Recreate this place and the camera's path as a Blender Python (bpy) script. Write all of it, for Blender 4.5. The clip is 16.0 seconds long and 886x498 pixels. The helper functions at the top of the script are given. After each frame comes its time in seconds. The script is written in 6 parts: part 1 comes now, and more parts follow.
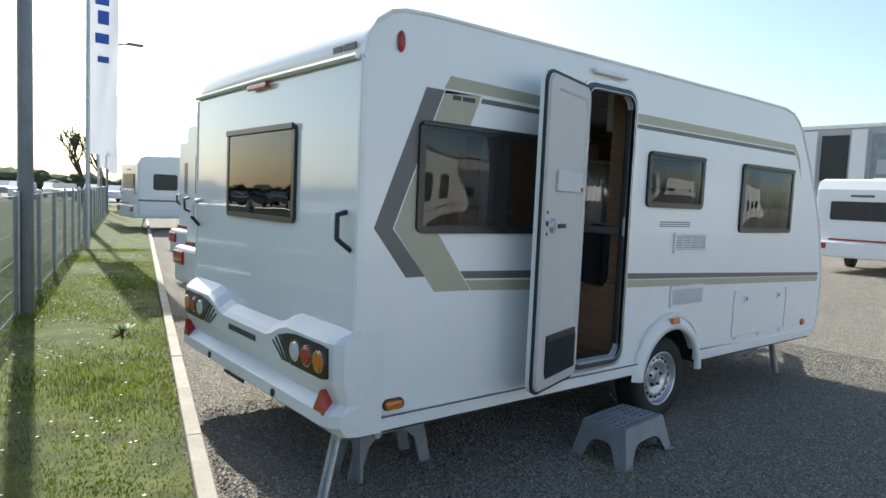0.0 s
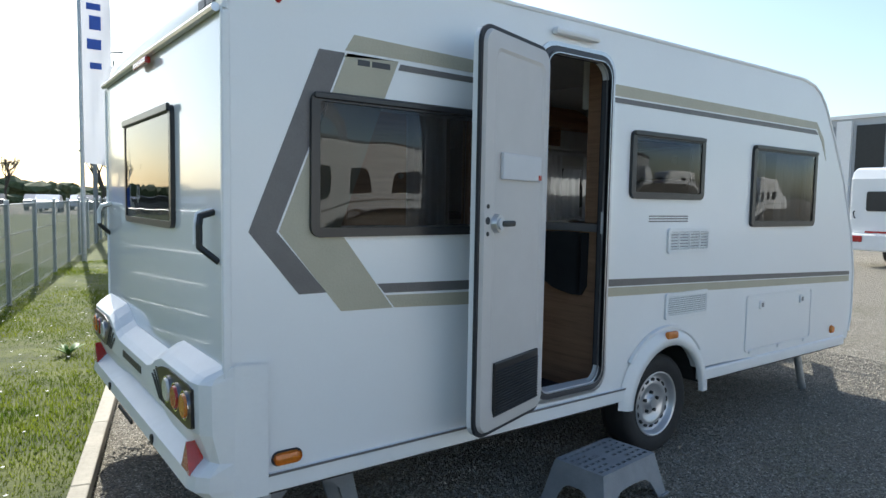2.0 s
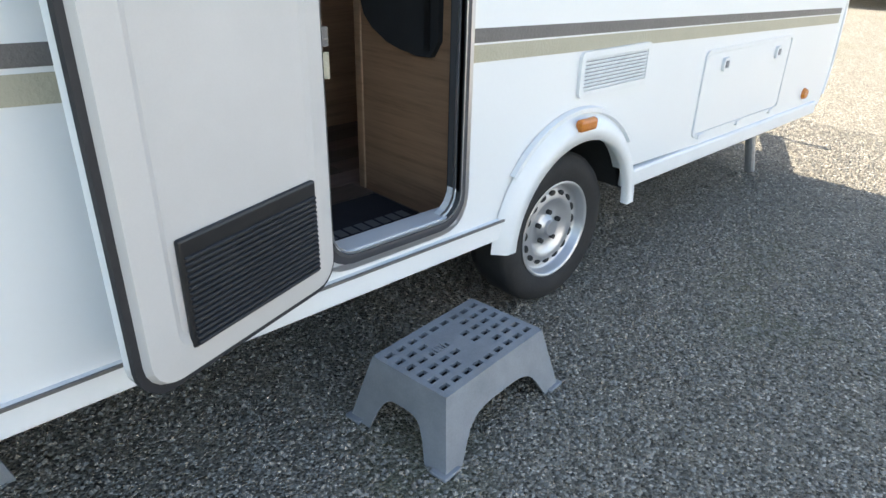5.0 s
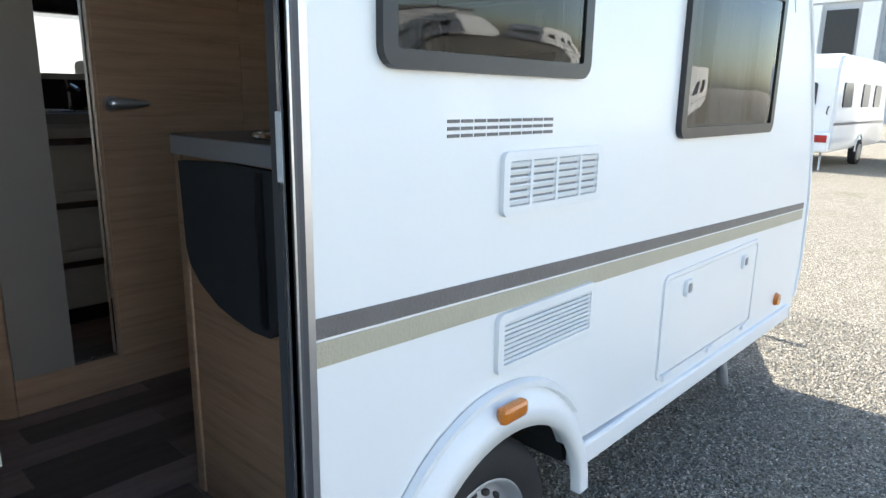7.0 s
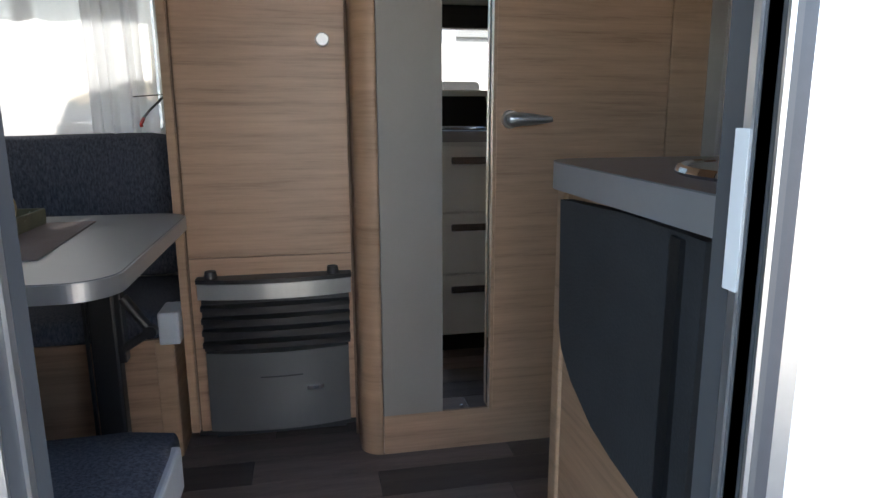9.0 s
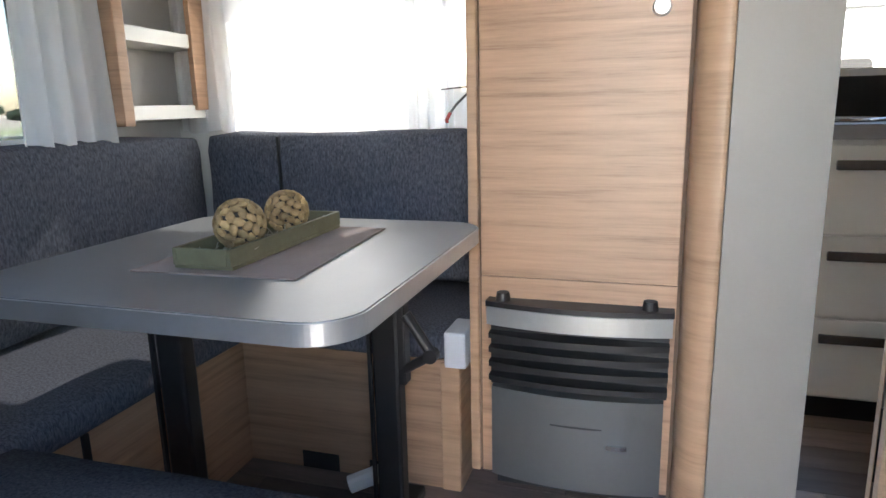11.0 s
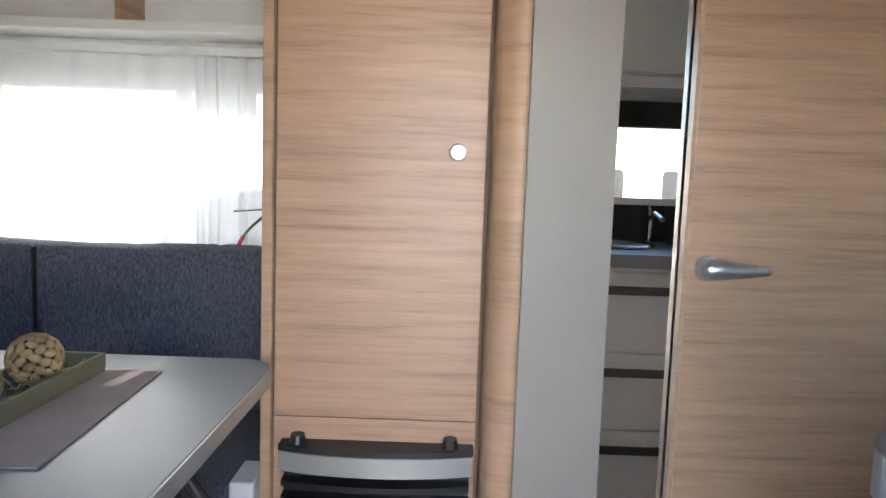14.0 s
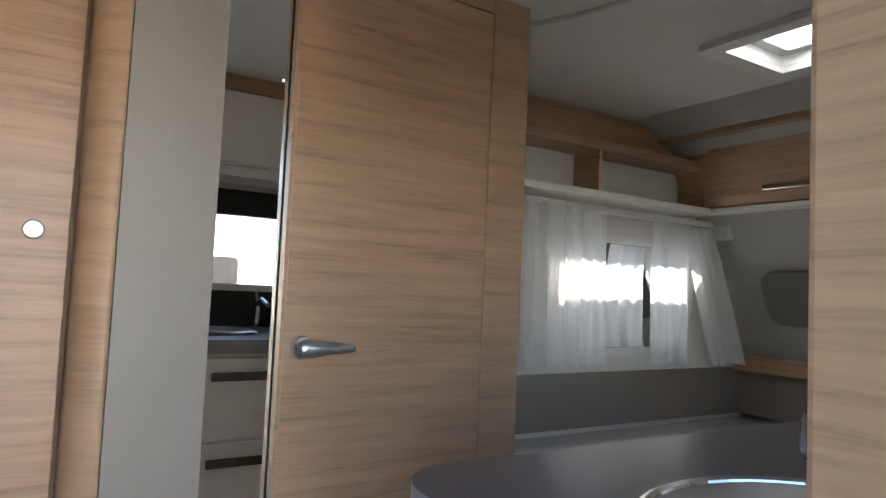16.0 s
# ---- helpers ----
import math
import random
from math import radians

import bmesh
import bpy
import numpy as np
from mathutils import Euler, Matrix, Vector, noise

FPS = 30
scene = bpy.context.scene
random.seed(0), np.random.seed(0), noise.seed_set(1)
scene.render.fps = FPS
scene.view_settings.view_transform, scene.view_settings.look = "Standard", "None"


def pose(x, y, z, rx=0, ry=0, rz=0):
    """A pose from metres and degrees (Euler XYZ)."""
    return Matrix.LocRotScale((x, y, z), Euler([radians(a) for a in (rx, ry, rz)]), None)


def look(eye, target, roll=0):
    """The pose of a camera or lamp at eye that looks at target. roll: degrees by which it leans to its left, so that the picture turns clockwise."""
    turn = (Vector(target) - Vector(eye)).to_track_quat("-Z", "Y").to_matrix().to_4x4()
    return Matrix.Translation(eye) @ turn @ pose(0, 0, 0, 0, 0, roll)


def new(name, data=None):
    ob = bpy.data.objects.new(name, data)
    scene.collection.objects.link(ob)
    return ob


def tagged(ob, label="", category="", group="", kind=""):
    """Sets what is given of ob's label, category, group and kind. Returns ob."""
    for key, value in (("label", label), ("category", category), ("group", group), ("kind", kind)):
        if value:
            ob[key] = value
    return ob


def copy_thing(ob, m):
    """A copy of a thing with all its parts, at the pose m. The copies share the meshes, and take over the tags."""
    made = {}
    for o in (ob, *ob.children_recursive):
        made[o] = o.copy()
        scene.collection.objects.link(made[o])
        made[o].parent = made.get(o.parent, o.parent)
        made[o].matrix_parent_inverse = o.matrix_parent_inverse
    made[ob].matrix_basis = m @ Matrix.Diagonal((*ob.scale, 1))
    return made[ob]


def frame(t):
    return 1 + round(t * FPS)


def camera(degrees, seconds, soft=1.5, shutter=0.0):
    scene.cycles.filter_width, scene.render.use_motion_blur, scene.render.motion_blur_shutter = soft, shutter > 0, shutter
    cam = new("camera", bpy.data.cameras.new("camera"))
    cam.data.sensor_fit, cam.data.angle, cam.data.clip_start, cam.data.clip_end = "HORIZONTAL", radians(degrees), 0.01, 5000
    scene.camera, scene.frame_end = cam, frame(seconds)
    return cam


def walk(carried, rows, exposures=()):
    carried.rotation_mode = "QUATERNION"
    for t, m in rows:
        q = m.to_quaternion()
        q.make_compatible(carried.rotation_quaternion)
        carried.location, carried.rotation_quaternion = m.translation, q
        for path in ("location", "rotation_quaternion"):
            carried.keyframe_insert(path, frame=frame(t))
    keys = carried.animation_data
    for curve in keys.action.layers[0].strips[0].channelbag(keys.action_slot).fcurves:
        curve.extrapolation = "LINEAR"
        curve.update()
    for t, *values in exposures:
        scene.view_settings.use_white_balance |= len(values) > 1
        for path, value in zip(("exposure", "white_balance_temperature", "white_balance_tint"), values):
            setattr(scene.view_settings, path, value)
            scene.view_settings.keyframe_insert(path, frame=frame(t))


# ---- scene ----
cam = camera(68.0, 16.0)
PATH = [
    (0, (-1.613, -2.593, 1.538), (-0.36, -1.041, 1.385), 2.5),
    (0.5, (-1.451, -2.448, 1.55), (-0.186, -0.905, 1.408), 1.9),
    (1, (-1.296, -2.383, 1.542), (-0.005, -0.864, 1.378), 1.3),
    (1.5, (-0.985, -2.378, 1.526), (0.215, -0.785, 1.385), 1.2),
    (2, (-0.78, -2.32, 1.511), (0.405, -0.716, 1.364), 1.0),
    (2.5, (-0.562, -2.074, 1.504), (0.705, -0.547, 1.251), 0.8),
    (3, (-0.351, -1.934, 1.453), (0.956, -0.465, 1.083), 0.6),
    (3.2, (-0.23, -1.887, 1.445), (1.015, -0.373, 1.049), 0.5),
    (5.3, (0.785, -1.306, 1.342), (2.027, -0.044, 0.414), 1.1),
    (5.5, (0.864, -1.277, 1.348), (2.11, -0.033, 0.4), 0.7),
    (6, (1.03, -1.121, 1.381), (2.364, 0.087, 0.509), 0.8),
    (6.5, (1.198, -1.024, 1.449), (2.631, 0.209, 0.797), 0.8),
    (7, (1.392, -0.93, 1.491), (2.813, 0.403, 1.04), 0.9),
    (7.5, (1.508, -0.827, 1.5), (2.705, 0.732, 1.129), -0.2),
    (8, (1.573, -0.646, 1.507), (2.504, 1.092, 1.173), -0.7),
    (8.5, (1.617, -0.508, 1.489), (2.278, 1.348, 1.145), 0.3),
    (9, (1.703, -0.399, 1.476), (2.093, 1.519, 1.065), -0.1),
    (9.5, (1.821, -0.262, 1.472), (1.831, 1.692, 1.044), -0.5),
    (10, (1.836, -0.158, 1.469), (1.637, 1.784, 1.035), -1.0),
    (10.2, (1.821, -0.112, 1.475), (1.562, 1.824, 1.046), -0.8),
    (12.3, (1.684, 0.124, 1.489), (0.724, 1.819, 1.039), -3.5),
    (12.5, (1.68, 0.132, 1.503), (0.784, 1.861, 1.047), -3.0),
    (13, (1.676, 0.131, 1.529), (0.979, 1.957, 1.104), -1.8),
    (13.5, (1.698, 0.121, 1.568), (1.373, 2.067, 1.243), 0.2),
    (14, (1.728, 0.106, 1.605), (1.73, 2.097, 1.412), 2.0),
    (14.5, (1.709, 0.079, 1.632), (2.036, 2.051, 1.555), 3.6),
    (15, (1.71, 0.058, 1.62), (2.322, 1.961, 1.7), 4.5),
    (15.5, (1.729, 0.051, 1.619), (2.638, 1.825, 1.785), 3.7),
    (16, (1.753, 0.05, 1.596), (2.816, 1.739, 1.719), 2.6),
]
walk(cam, [(t, look(eye, target, roll)) for t, eye, target, roll in PATH], exposures=[(0.0, 0.78, 6400, 5), (2.0, 0.83, 6300, 5), (3.2, 1.28, 6600, 5), (5.3, 2.2, 7250, 8), (6.0, 2.33, 7050, 7), (6.5, 2.05, 6700, 6), (7.5, 1.85, 6500, 6), (8.0, 1.7, 6150, 6), (8.5, 2.02, 6150, 6), (9.0, 3.15, 6700, 9), (9.5, 4.1, 6800, 10), (10.0, 4.4, 6900, 10), (12.3, 5.0, 6700, 10), (13.5, 4.62, 6600, 10), (14.0, 4.6, 6600, 10), (15.0, 4.42, 6650, 10), (16.0, 4.15, 6900, 10)])

# ---- light ----
world = bpy.data.worlds.new("sky")
scene.world = world
world.use_nodes = True
wn = world.node_tree
sky_node = wn.nodes.new("ShaderNodeTexSky")
sky_node.sky_type, sky_node.sun_disc = "NISHITA", False
sky_node.sun_elevation, sky_node.sun_rotation = radians(38), radians(7)
sky_node.dust_density, sky_node.air_density = 1.6, 1.0
wn.links.new(sky_node.outputs[0], wn.nodes["Background"].inputs[0])
wn.nodes["Background"].inputs[1].default_value = 0.13
sun_data = bpy.data.lights.new("sun", "SUN")
sun_data.energy, sun_data.angle, sun_data.color = 4.2, radians(0.6), (1.0, 0.94, 0.86)
sun = new("sun", sun_data)
sun.matrix_world = look((1.2, 10, 7.8), (0, 0, 0))


# ---- materials ----
def node(nt, kind, **inputs):
    n = nt.nodes.new(kind)
    for k, v in inputs.items():
        n.inputs[k.replace("_", " ")].default_value = v
    return n


def paint(name, colour, rough=0.5, metal=0.0, vary=0.12, scale=6.0, grain=80.0, bump=0.05, stretch=(1, 1, 1), second=None, coat=0.0, random_shift=0.0):
    """A surface with variation at two scales: broad stains and fine grain."""
    m = bpy.data.materials.new(name)
    m.use_nodes = True
    nt = m.node_tree
    b = nt.nodes["Principled BSDF"]
    co = nt.nodes.new("ShaderNodeTexCoord")
    mp = nt.nodes.new("ShaderNodeMapping")
    mp.inputs["Scale"].default_value = stretch
    nt.links.new(co.outputs["Object"], mp.inputs["Vector"])
    broad = node(nt, "ShaderNodeTexNoise", Scale=scale, Detail=5.0, Roughness=0.6)
    fine = node(nt, "ShaderNodeTexNoise", Scale=grain, Detail=3.0, Roughness=0.6)
    for n in (broad, fine):
        nt.links.new(mp.outputs[0], n.inputs["Vector"])
    both = nt.nodes.new("ShaderNodeMath")
    both.operation = "MULTIPLY_ADD"
    both.inputs[1].default_value = 0.4
    nt.links.new(fine.outputs["Fac"], both.inputs[0])
    nt.links.new(broad.outputs["Fac"], both.inputs[2])
    ramp = nt.nodes.new("ShaderNodeValToRGB")
    dark = second or tuple(c * (1 - vary) for c in colour)
    ramp.color_ramp.elements[0].position, ramp.color_ramp.elements[1].position = 0.5, 0.9
    ramp.color_ramp.elements[0].color, ramp.color_ramp.elements[1].color = (*dark, 1), (*colour, 1)
    nt.links.new(both.outputs[0], ramp.inputs[0])
    out = ramp.outputs[0]
    if random_shift:
        info = nt.nodes.new("ShaderNodeObjectInfo")
        hsv = nt.nodes.new("ShaderNodeHueSaturation")
        rng = node(nt, "ShaderNodeMapRange", To_Min=1 - random_shift, To_Max=1 + random_shift)
        nt.links.new(info.outputs["Random"], rng.inputs["Value"])
        nt.links.new(rng.outputs[0], hsv.inputs["Value"])
        nt.links.new(out, hsv.inputs["Color"])
        out = hsv.outputs[0]
    nt.links.new(out, b.inputs["Base Color"])
    b.inputs["Roughness"].default_value, b.inputs["Metallic"].default_value = rough, metal
    b.inputs["Coat Weight"].default_value = coat
    if bump:
        bp = node(nt, "ShaderNodeBump", Strength=bump, Distance=0.01)
        nt.links.new(fine.outputs["Fac"], bp.inputs["Height"])
        nt.links.new(bp.outputs[0], b.inputs["Normal"])
    return m


def glassy(name, tint, rough=0.02, ripple=0.0, gloss=1.0):
    """A clear or tinted pane: light passes straight, Fresnel drives the gloss."""
    m = bpy.data.materials.new(name)
    m.use_nodes = True
    nt = m.node_tree
    nt.nodes.remove(nt.nodes["Principled BSDF"])
    tr, gl, mix, fr = (nt.nodes.new(k) for k in ("ShaderNodeBsdfTransparent", "ShaderNodeBsdfGlossy", "ShaderNodeMixShader", "ShaderNodeFresnel"))
    tr.inputs[0].default_value = (*tint, 1)
    gl.inputs["Color"].default_value = (gloss, gloss, gloss, 1)
    gl.inputs["Roughness"].default_value = rough
    fr.inputs[0].default_value = 1.5
    if ripple:
        nz = node(nt, "ShaderNodeTexNoise", Scale=3.0, Detail=1.0)
        co = nt.nodes.new("ShaderNodeTexCoord")
        bp = node(nt, "ShaderNodeBump", Strength=ripple, Distance=0.05)
        nt.links.new(co.outputs["Object"], nz.inputs["Vector"])
        nt.links.new(nz.outputs["Fac"], bp.inputs["Height"])
        nt.links.new(bp.outputs[0], gl.inputs["Normal"])
    nt.links.new(fr.outputs[0], mix.inputs[0])
    nt.links.new(tr.outputs[0], mix.inputs[1])
    nt.links.new(gl.outputs[0], mix.inputs[2])
    nt.links.new(mix.outputs[0], nt.nodes["Material Output"].inputs[0])
    return m


def sheer(name, colour, clear):
    """Thin cloth or mesh that lets some light straight through and some diffused."""
    m = bpy.data.materials.new(name)
    m.use_nodes = True
    nt = m.node_tree
    nt.nodes.remove(nt.nodes["Principled BSDF"])
    tr, df, tl, m1, m2 = (nt.nodes.new(k) for k in ("ShaderNodeBsdfTransparent", "ShaderNodeBsdfDiffuse", "ShaderNodeBsdfTranslucent", "ShaderNodeMixShader", "ShaderNodeMixShader"))
    wv = node(nt, "ShaderNodeTexNoise", Scale=220.0, Detail=2.0)
    mr = node(nt, "ShaderNodeMapRange", From_Min=0.3, From_Max=0.7, To_Min=clear * 0.6, To_Max=min(1, clear * 1.4))
    nt.links.new(wv.outputs["Fac"], mr.inputs["Value"])
    df.inputs[0].default_value = tl.inputs[0].default_value = (*colour, 1)
    m1.inputs[0].default_value = 0.45
    nt.links.new(df.outputs[0], m1.inputs[1])
    nt.links.new(tl.outputs[0], m1.inputs[2])
    nt.links.new(mr.outputs[0], m2.inputs[0])
    nt.links.new(m1.outputs[0], m2.inputs[1])
    nt.links.new(tr.outputs[0], m2.inputs[2])
    nt.links.new(m2.outputs[0], nt.nodes["Material Output"].inputs[0])
    return m


def ground_stones(name, scale, colours, rough, bump):
    """Loose stones: cells of several colours with raised middles, and broad patches of moss and dust."""
    m = bpy.data.materials.new(name)
    m.use_nodes = True
    nt = m.node_tree
    b = nt.nodes["Principled BSDF"]
    co = nt.nodes.new("ShaderNodeTexCoord")
    vo = node(nt, "ShaderNodeTexVoronoi", Scale=scale, Randomness=1.0)
    nz = node(nt, "ShaderNodeTexNoise", Scale=0.9, Detail=6.0, Roughness=0.65)
    for n in (vo, nz):
        nt.links.new(co.outputs["Object"], n.inputs["Vector"])
    sep = nt.nodes.new("ShaderNodeSeparateColor")
    nt.links.new(vo.outputs["Color"], sep.inputs[0])
    ramp = nt.nodes.new("ShaderNodeValToRGB")
    els = ramp.color_ramp.elements
    while len(els) < len(colours):
        els.new(0.5)
    for i, c in enumerate(colours):
        els[i].position, els[i].color = i / (len(colours) - 1), (*c, 1)
    nt.links.new(sep.outputs[0], ramp.inputs[0])
    r2 = nt.nodes.new("ShaderNodeValToRGB")
    r2.color_ramp.elements[0].position, r2.color_ramp.elements[1].position = 0.55, 0.75
    r2.color_ramp.elements[0].color, r2.color_ramp.elements[1].color = (0, 0, 0, 1), (0.55, 0.55, 0.55, 1)
    nt.links.new(nz.outputs["Fac"], r2.inputs[0])
    mx = nt.nodes.new("ShaderNodeMix")
    mx.data_type = "RGBA"
    nt.links.new(r2.outputs[0], mx.inputs[0])
    nt.links.new(ramp.outputs[0], mx.inputs[6])
    mx.inputs[7].default_value = (0.13, 0.14, 0.07, 1)
    nt.links.new(mx.outputs[2], b.inputs["Base Color"])
    inv = node(nt, "ShaderNodeMath")
    inv.operation = "SUBTRACT"
    inv.inputs[0].default_value = 1.0
    nt.links.new(vo.outputs["Distance"], inv.inputs[1])
    bp = node(nt, "ShaderNodeBump", Strength=bump, Distance=0.02)
    nt.links.new(inv.outputs[0], bp.inputs["Height"])
    nt.links.new(bp.outputs[0], b.inputs["Normal"])
    b.inputs["Roughness"].default_value = rough
    return m


def woodgrain(name, light, dark, stretch):
    """Oak-like laminate with fine streaks along one axis and broad darker bands."""
    m = bpy.data.materials.new(name)
    m.use_nodes = True
    nt = m.node_tree
    b = nt.nodes["Principled BSDF"]
    co = nt.nodes.new("ShaderNodeTexCoord")
    mp = nt.nodes.new("ShaderNodeMapping")
    mp.inputs["Scale"].default_value = stretch
    nt.links.new(co.outputs["Object"], mp.inputs["Vector"])
    a = node(nt, "ShaderNodeTexNoise", Scale=1.5, Detail=7.0, Roughness=0.66, Distortion=0.12)
    c = node(nt, "ShaderNodeTexNoise", Scale=7.0, Detail=4.0, Roughness=0.7, Distortion=0.1)
    for n in (a, c):
        nt.links.new(mp.outputs[0], n.inputs["Vector"])
    mix = node(nt, "ShaderNodeMath")
    mix.operation = "MULTIPLY_ADD"
    mix.inputs[1].default_value = 0.5
    nt.links.new(c.outputs["Fac"], mix.inputs[0])
    nt.links.new(a.outputs["Fac"], mix.inputs[2])
    ramp = nt.nodes.new("ShaderNodeValToRGB")
    e = ramp.color_ramp.elements
    e.new(0.5)
    mid = tuple((p * 0.62 + q * 0.38) for p, q in zip(light, dark))
    for i, (p, col) in enumerate(((0.50, dark), (0.72, mid), (0.98, light))):
        e[i].position, e[i].color = p, (*col, 1)
    nt.links.new(mix.outputs[0], ramp.inputs[0])
    nt.links.new(ramp.outputs[0], b.inputs["Base Color"])
    b.inputs["Roughness"].default_value = 0.42
    bp = node(nt, "ShaderNodeBump", Strength=0.06, Distance=0.004)
    nt.links.new(mix.outputs[0], bp.inputs["Height"])
    nt.links.new(bp.outputs[0], b.inputs["Normal"])
    return m


def blade(name, colour, second):
    """Thin grass: patches of two greens, lit from both sides."""
    m = bpy.data.materials.new(name)
    m.use_nodes = True
    nt = m.node_tree
    nt.nodes.remove(nt.nodes["Principled BSDF"])
    co = nt.nodes.new("ShaderNodeTexCoord")
    broad = node(nt, "ShaderNodeTexNoise", Scale=1.6, Detail=6.0, Roughness=0.7)
    nt.links.new(co.outputs["Object"], broad.inputs["Vector"])
    ramp = nt.nodes.new("ShaderNodeValToRGB")
    ramp.color_ramp.elements[0].position, ramp.color_ramp.elements[1].position = 0.38, 0.62
    ramp.color_ramp.elements[0].color, ramp.color_ramp.elements[1].color = (*second, 1), (*colour, 1)
    nt.links.new(broad.outputs["Fac"], ramp.inputs[0])
    df, tl, mix = (nt.nodes.new(k) for k in ("ShaderNodeBsdfDiffuse", "ShaderNodeBsdfTranslucent", "ShaderNodeMixShader"))
    mix.inputs[0].default_value = 0.5
    for i, n in enumerate((df, tl)):
        nt.links.new(ramp.outputs[0], n.inputs[0])
        nt.links.new(n.outputs[0], mix.inputs[i + 1])
    nt.links.new(mix.outputs[0], nt.nodes["Material Output"].inputs[0])
    return m


M = {}
M["white"] = paint("white_panel", (0.80, 0.81, 0.81), 0.22, vary=0.03, scale=1.5, grain=160, bump=0.015, coat=0.3)
M["hammer"] = paint("white_hammered_sheet", (0.80, 0.81, 0.81), 0.28, vary=0.03, scale=1.2, grain=70, bump=0.02, coat=0.2)
M["plastic_white"] = paint("white_plastic", (0.78, 0.79, 0.79), 0.35, vary=0.05, grain=50, bump=0.02)
M["dark_decal"] = paint("dark_grey_film", (0.155, 0.145, 0.14), 0.4, vary=0.2, grain=120, bump=0.25)
M["beige_decal"] = paint("beige_film", (0.44, 0.41, 0.31), 0.4, vary=0.1, grain=120, bump=0.25)
M["ink"] = paint("black_print", (0.05, 0.05, 0.055), 0.4, vary=0.2, bump=0)
M["rubber"] = paint("black_rubber", (0.024, 0.024, 0.028), 0.6, vary=0.3, bump=0.05)
M["seal"] = paint("slate_door_seal", (0.05, 0.054, 0.066), 0.45, vary=0.2, bump=0.03)
M["frame_black"] = paint("black_window_frame", (0.02, 0.02, 0.022), 0.3, vary=0.3, bump=0.02)
M["tint"] = glassy("tinted_acrylic", (0.31, 0.32, 0.33), 0.01, 0.06)
M["gloss_white"] = paint("white_gloss_sheet", (0.79, 0.81, 0.82), 0.14, vary=0.03, scale=1.5, grain=160, bump=0.008, coat=0.7)
M["clear"] = glassy("clear_plastic", (0.9, 0.92, 0.93), 0.1, 0.3)
M["milky"] = sheer("milky_acrylic", (0.95, 0.95, 0.93), 0.45)
M["lining"] = paint("grey_door_lining", (0.56, 0.54, 0.52), 0.5, vary=0.06, grain=200, bump=0.05)
M["lining_frame"] = paint("pale_grey_frame", (0.60, 0.60, 0.61), 0.4, vary=0.05, grain=60, bump=0.02)
M["alu"] = paint("aluminium", (0.62, 0.63, 0.65), 0.3, 0.9, vary=0.1, grain=90, bump=0.02)
M["dark_chrome"] = paint("dark_chrome", (0.22, 0.22, 0.23), 0.25, 0.9, vary=0.1, bump=0)
M["seam_brown"] = paint("seam_brown", (0.17, 0.105, 0.065), 0.7, vary=0.2, grain=60, bump=0.05)
M["reveal"] = paint("grey_reveal", (0.075, 0.077, 0.083), 0.5, vary=0.12, grain=60, bump=0.03)
M["head_pad"] = paint("grey_green_pad", (0.135, 0.145, 0.13), 0.8, vary=0.1, grain=150, bump=0.1)
M["chrome"] = paint("chrome", (0.75, 0.76, 0.77), 0.12, 1.0, vary=0.05, bump=0)
M["galv"] = paint("galvanised_steel", (0.50, 0.52, 0.54), 0.45, 0.7, vary=0.3, scale=20, grain=120, bump=0.05)
M["step"] = paint("grey_step_plastic", (0.26, 0.275, 0.295), 0.6, vary=0.25, scale=9, grain=140, bump=0.12)
M["tyre"] = paint("tyre_rubber", (0.022, 0.022, 0.023), 0.75, vary=0.3, scale=14, grain=90, bump=0.15)
M["rim"] = paint("silver_rim", (0.56, 0.57, 0.59), 0.35, 0.65, vary=0.12, grain=60, bump=0.02)
M["dark"] = paint("dark_underbody_and_shade", (0.03, 0.03, 0.03), 0.8, vary=0.4, bump=0.1)
M["orange"] = paint("orange_lens", (0.75, 0.22, 0.02), 0.15, vary=0.35, grain=140, bump=0.3, coat=0.5)
M["red"] = paint("red_lens", (0.45, 0.015, 0.012), 0.15, vary=0.35, grain=140, bump=0.3, coat=0.5)
M["lens"] = paint("clear_lens", (0.75, 0.75, 0.72), 0.1, vary=0.25, grain=140, bump=0.3, coat=0.5)
M["gravel"] = ground_stones("gravel", 112.0, [(0.055, 0.048, 0.036), (0.235, 0.21, 0.165), (0.36, 0.32, 0.255), (0.11, 0.097, 0.075), (0.74, 0.68, 0.58)], 0.85, 1.0)
M["pebble"] = paint("loose_pebble", (0.36, 0.335, 0.29), 0.8, vary=0.7, scale=25, grain=60, bump=0.1)
M["soil"] = paint("grass_soil", (0.135, 0.15, 0.035), 0.95, vary=0.5, scale=3, grain=40, bump=0.5, second=(0.045, 0.06, 0.02))
M["grass"] = blade("grass_blade", (0.225, 0.27, 0.03), (0.085, 0.135, 0.016))
M["petal"] = paint("daisy_petal", (0.8, 0.8, 0.75), 0.7, bump=0)
M["kerb"] = paint("kerb_concrete", (0.47, 0.43, 0.36), 0.85, vary=0.25, scale=7, grain=60, bump=0.2)
M["field"] = paint("far_field", (0.16, 0.21, 0.08), 0.95, vary=0.3, scale=0.4, grain=4, bump=0)
M["oak"] = woodgrain("oak_laminate", (0.505, 0.312, 0.195), (0.265, 0.155, 0.094), (1.1, 1.1, 27.0))
M["oak_edge"] = woodgrain("oak_edge", (0.48, 0.305, 0.19), (0.30, 0.18, 0.108), (1.2, 1.2, 22.0))
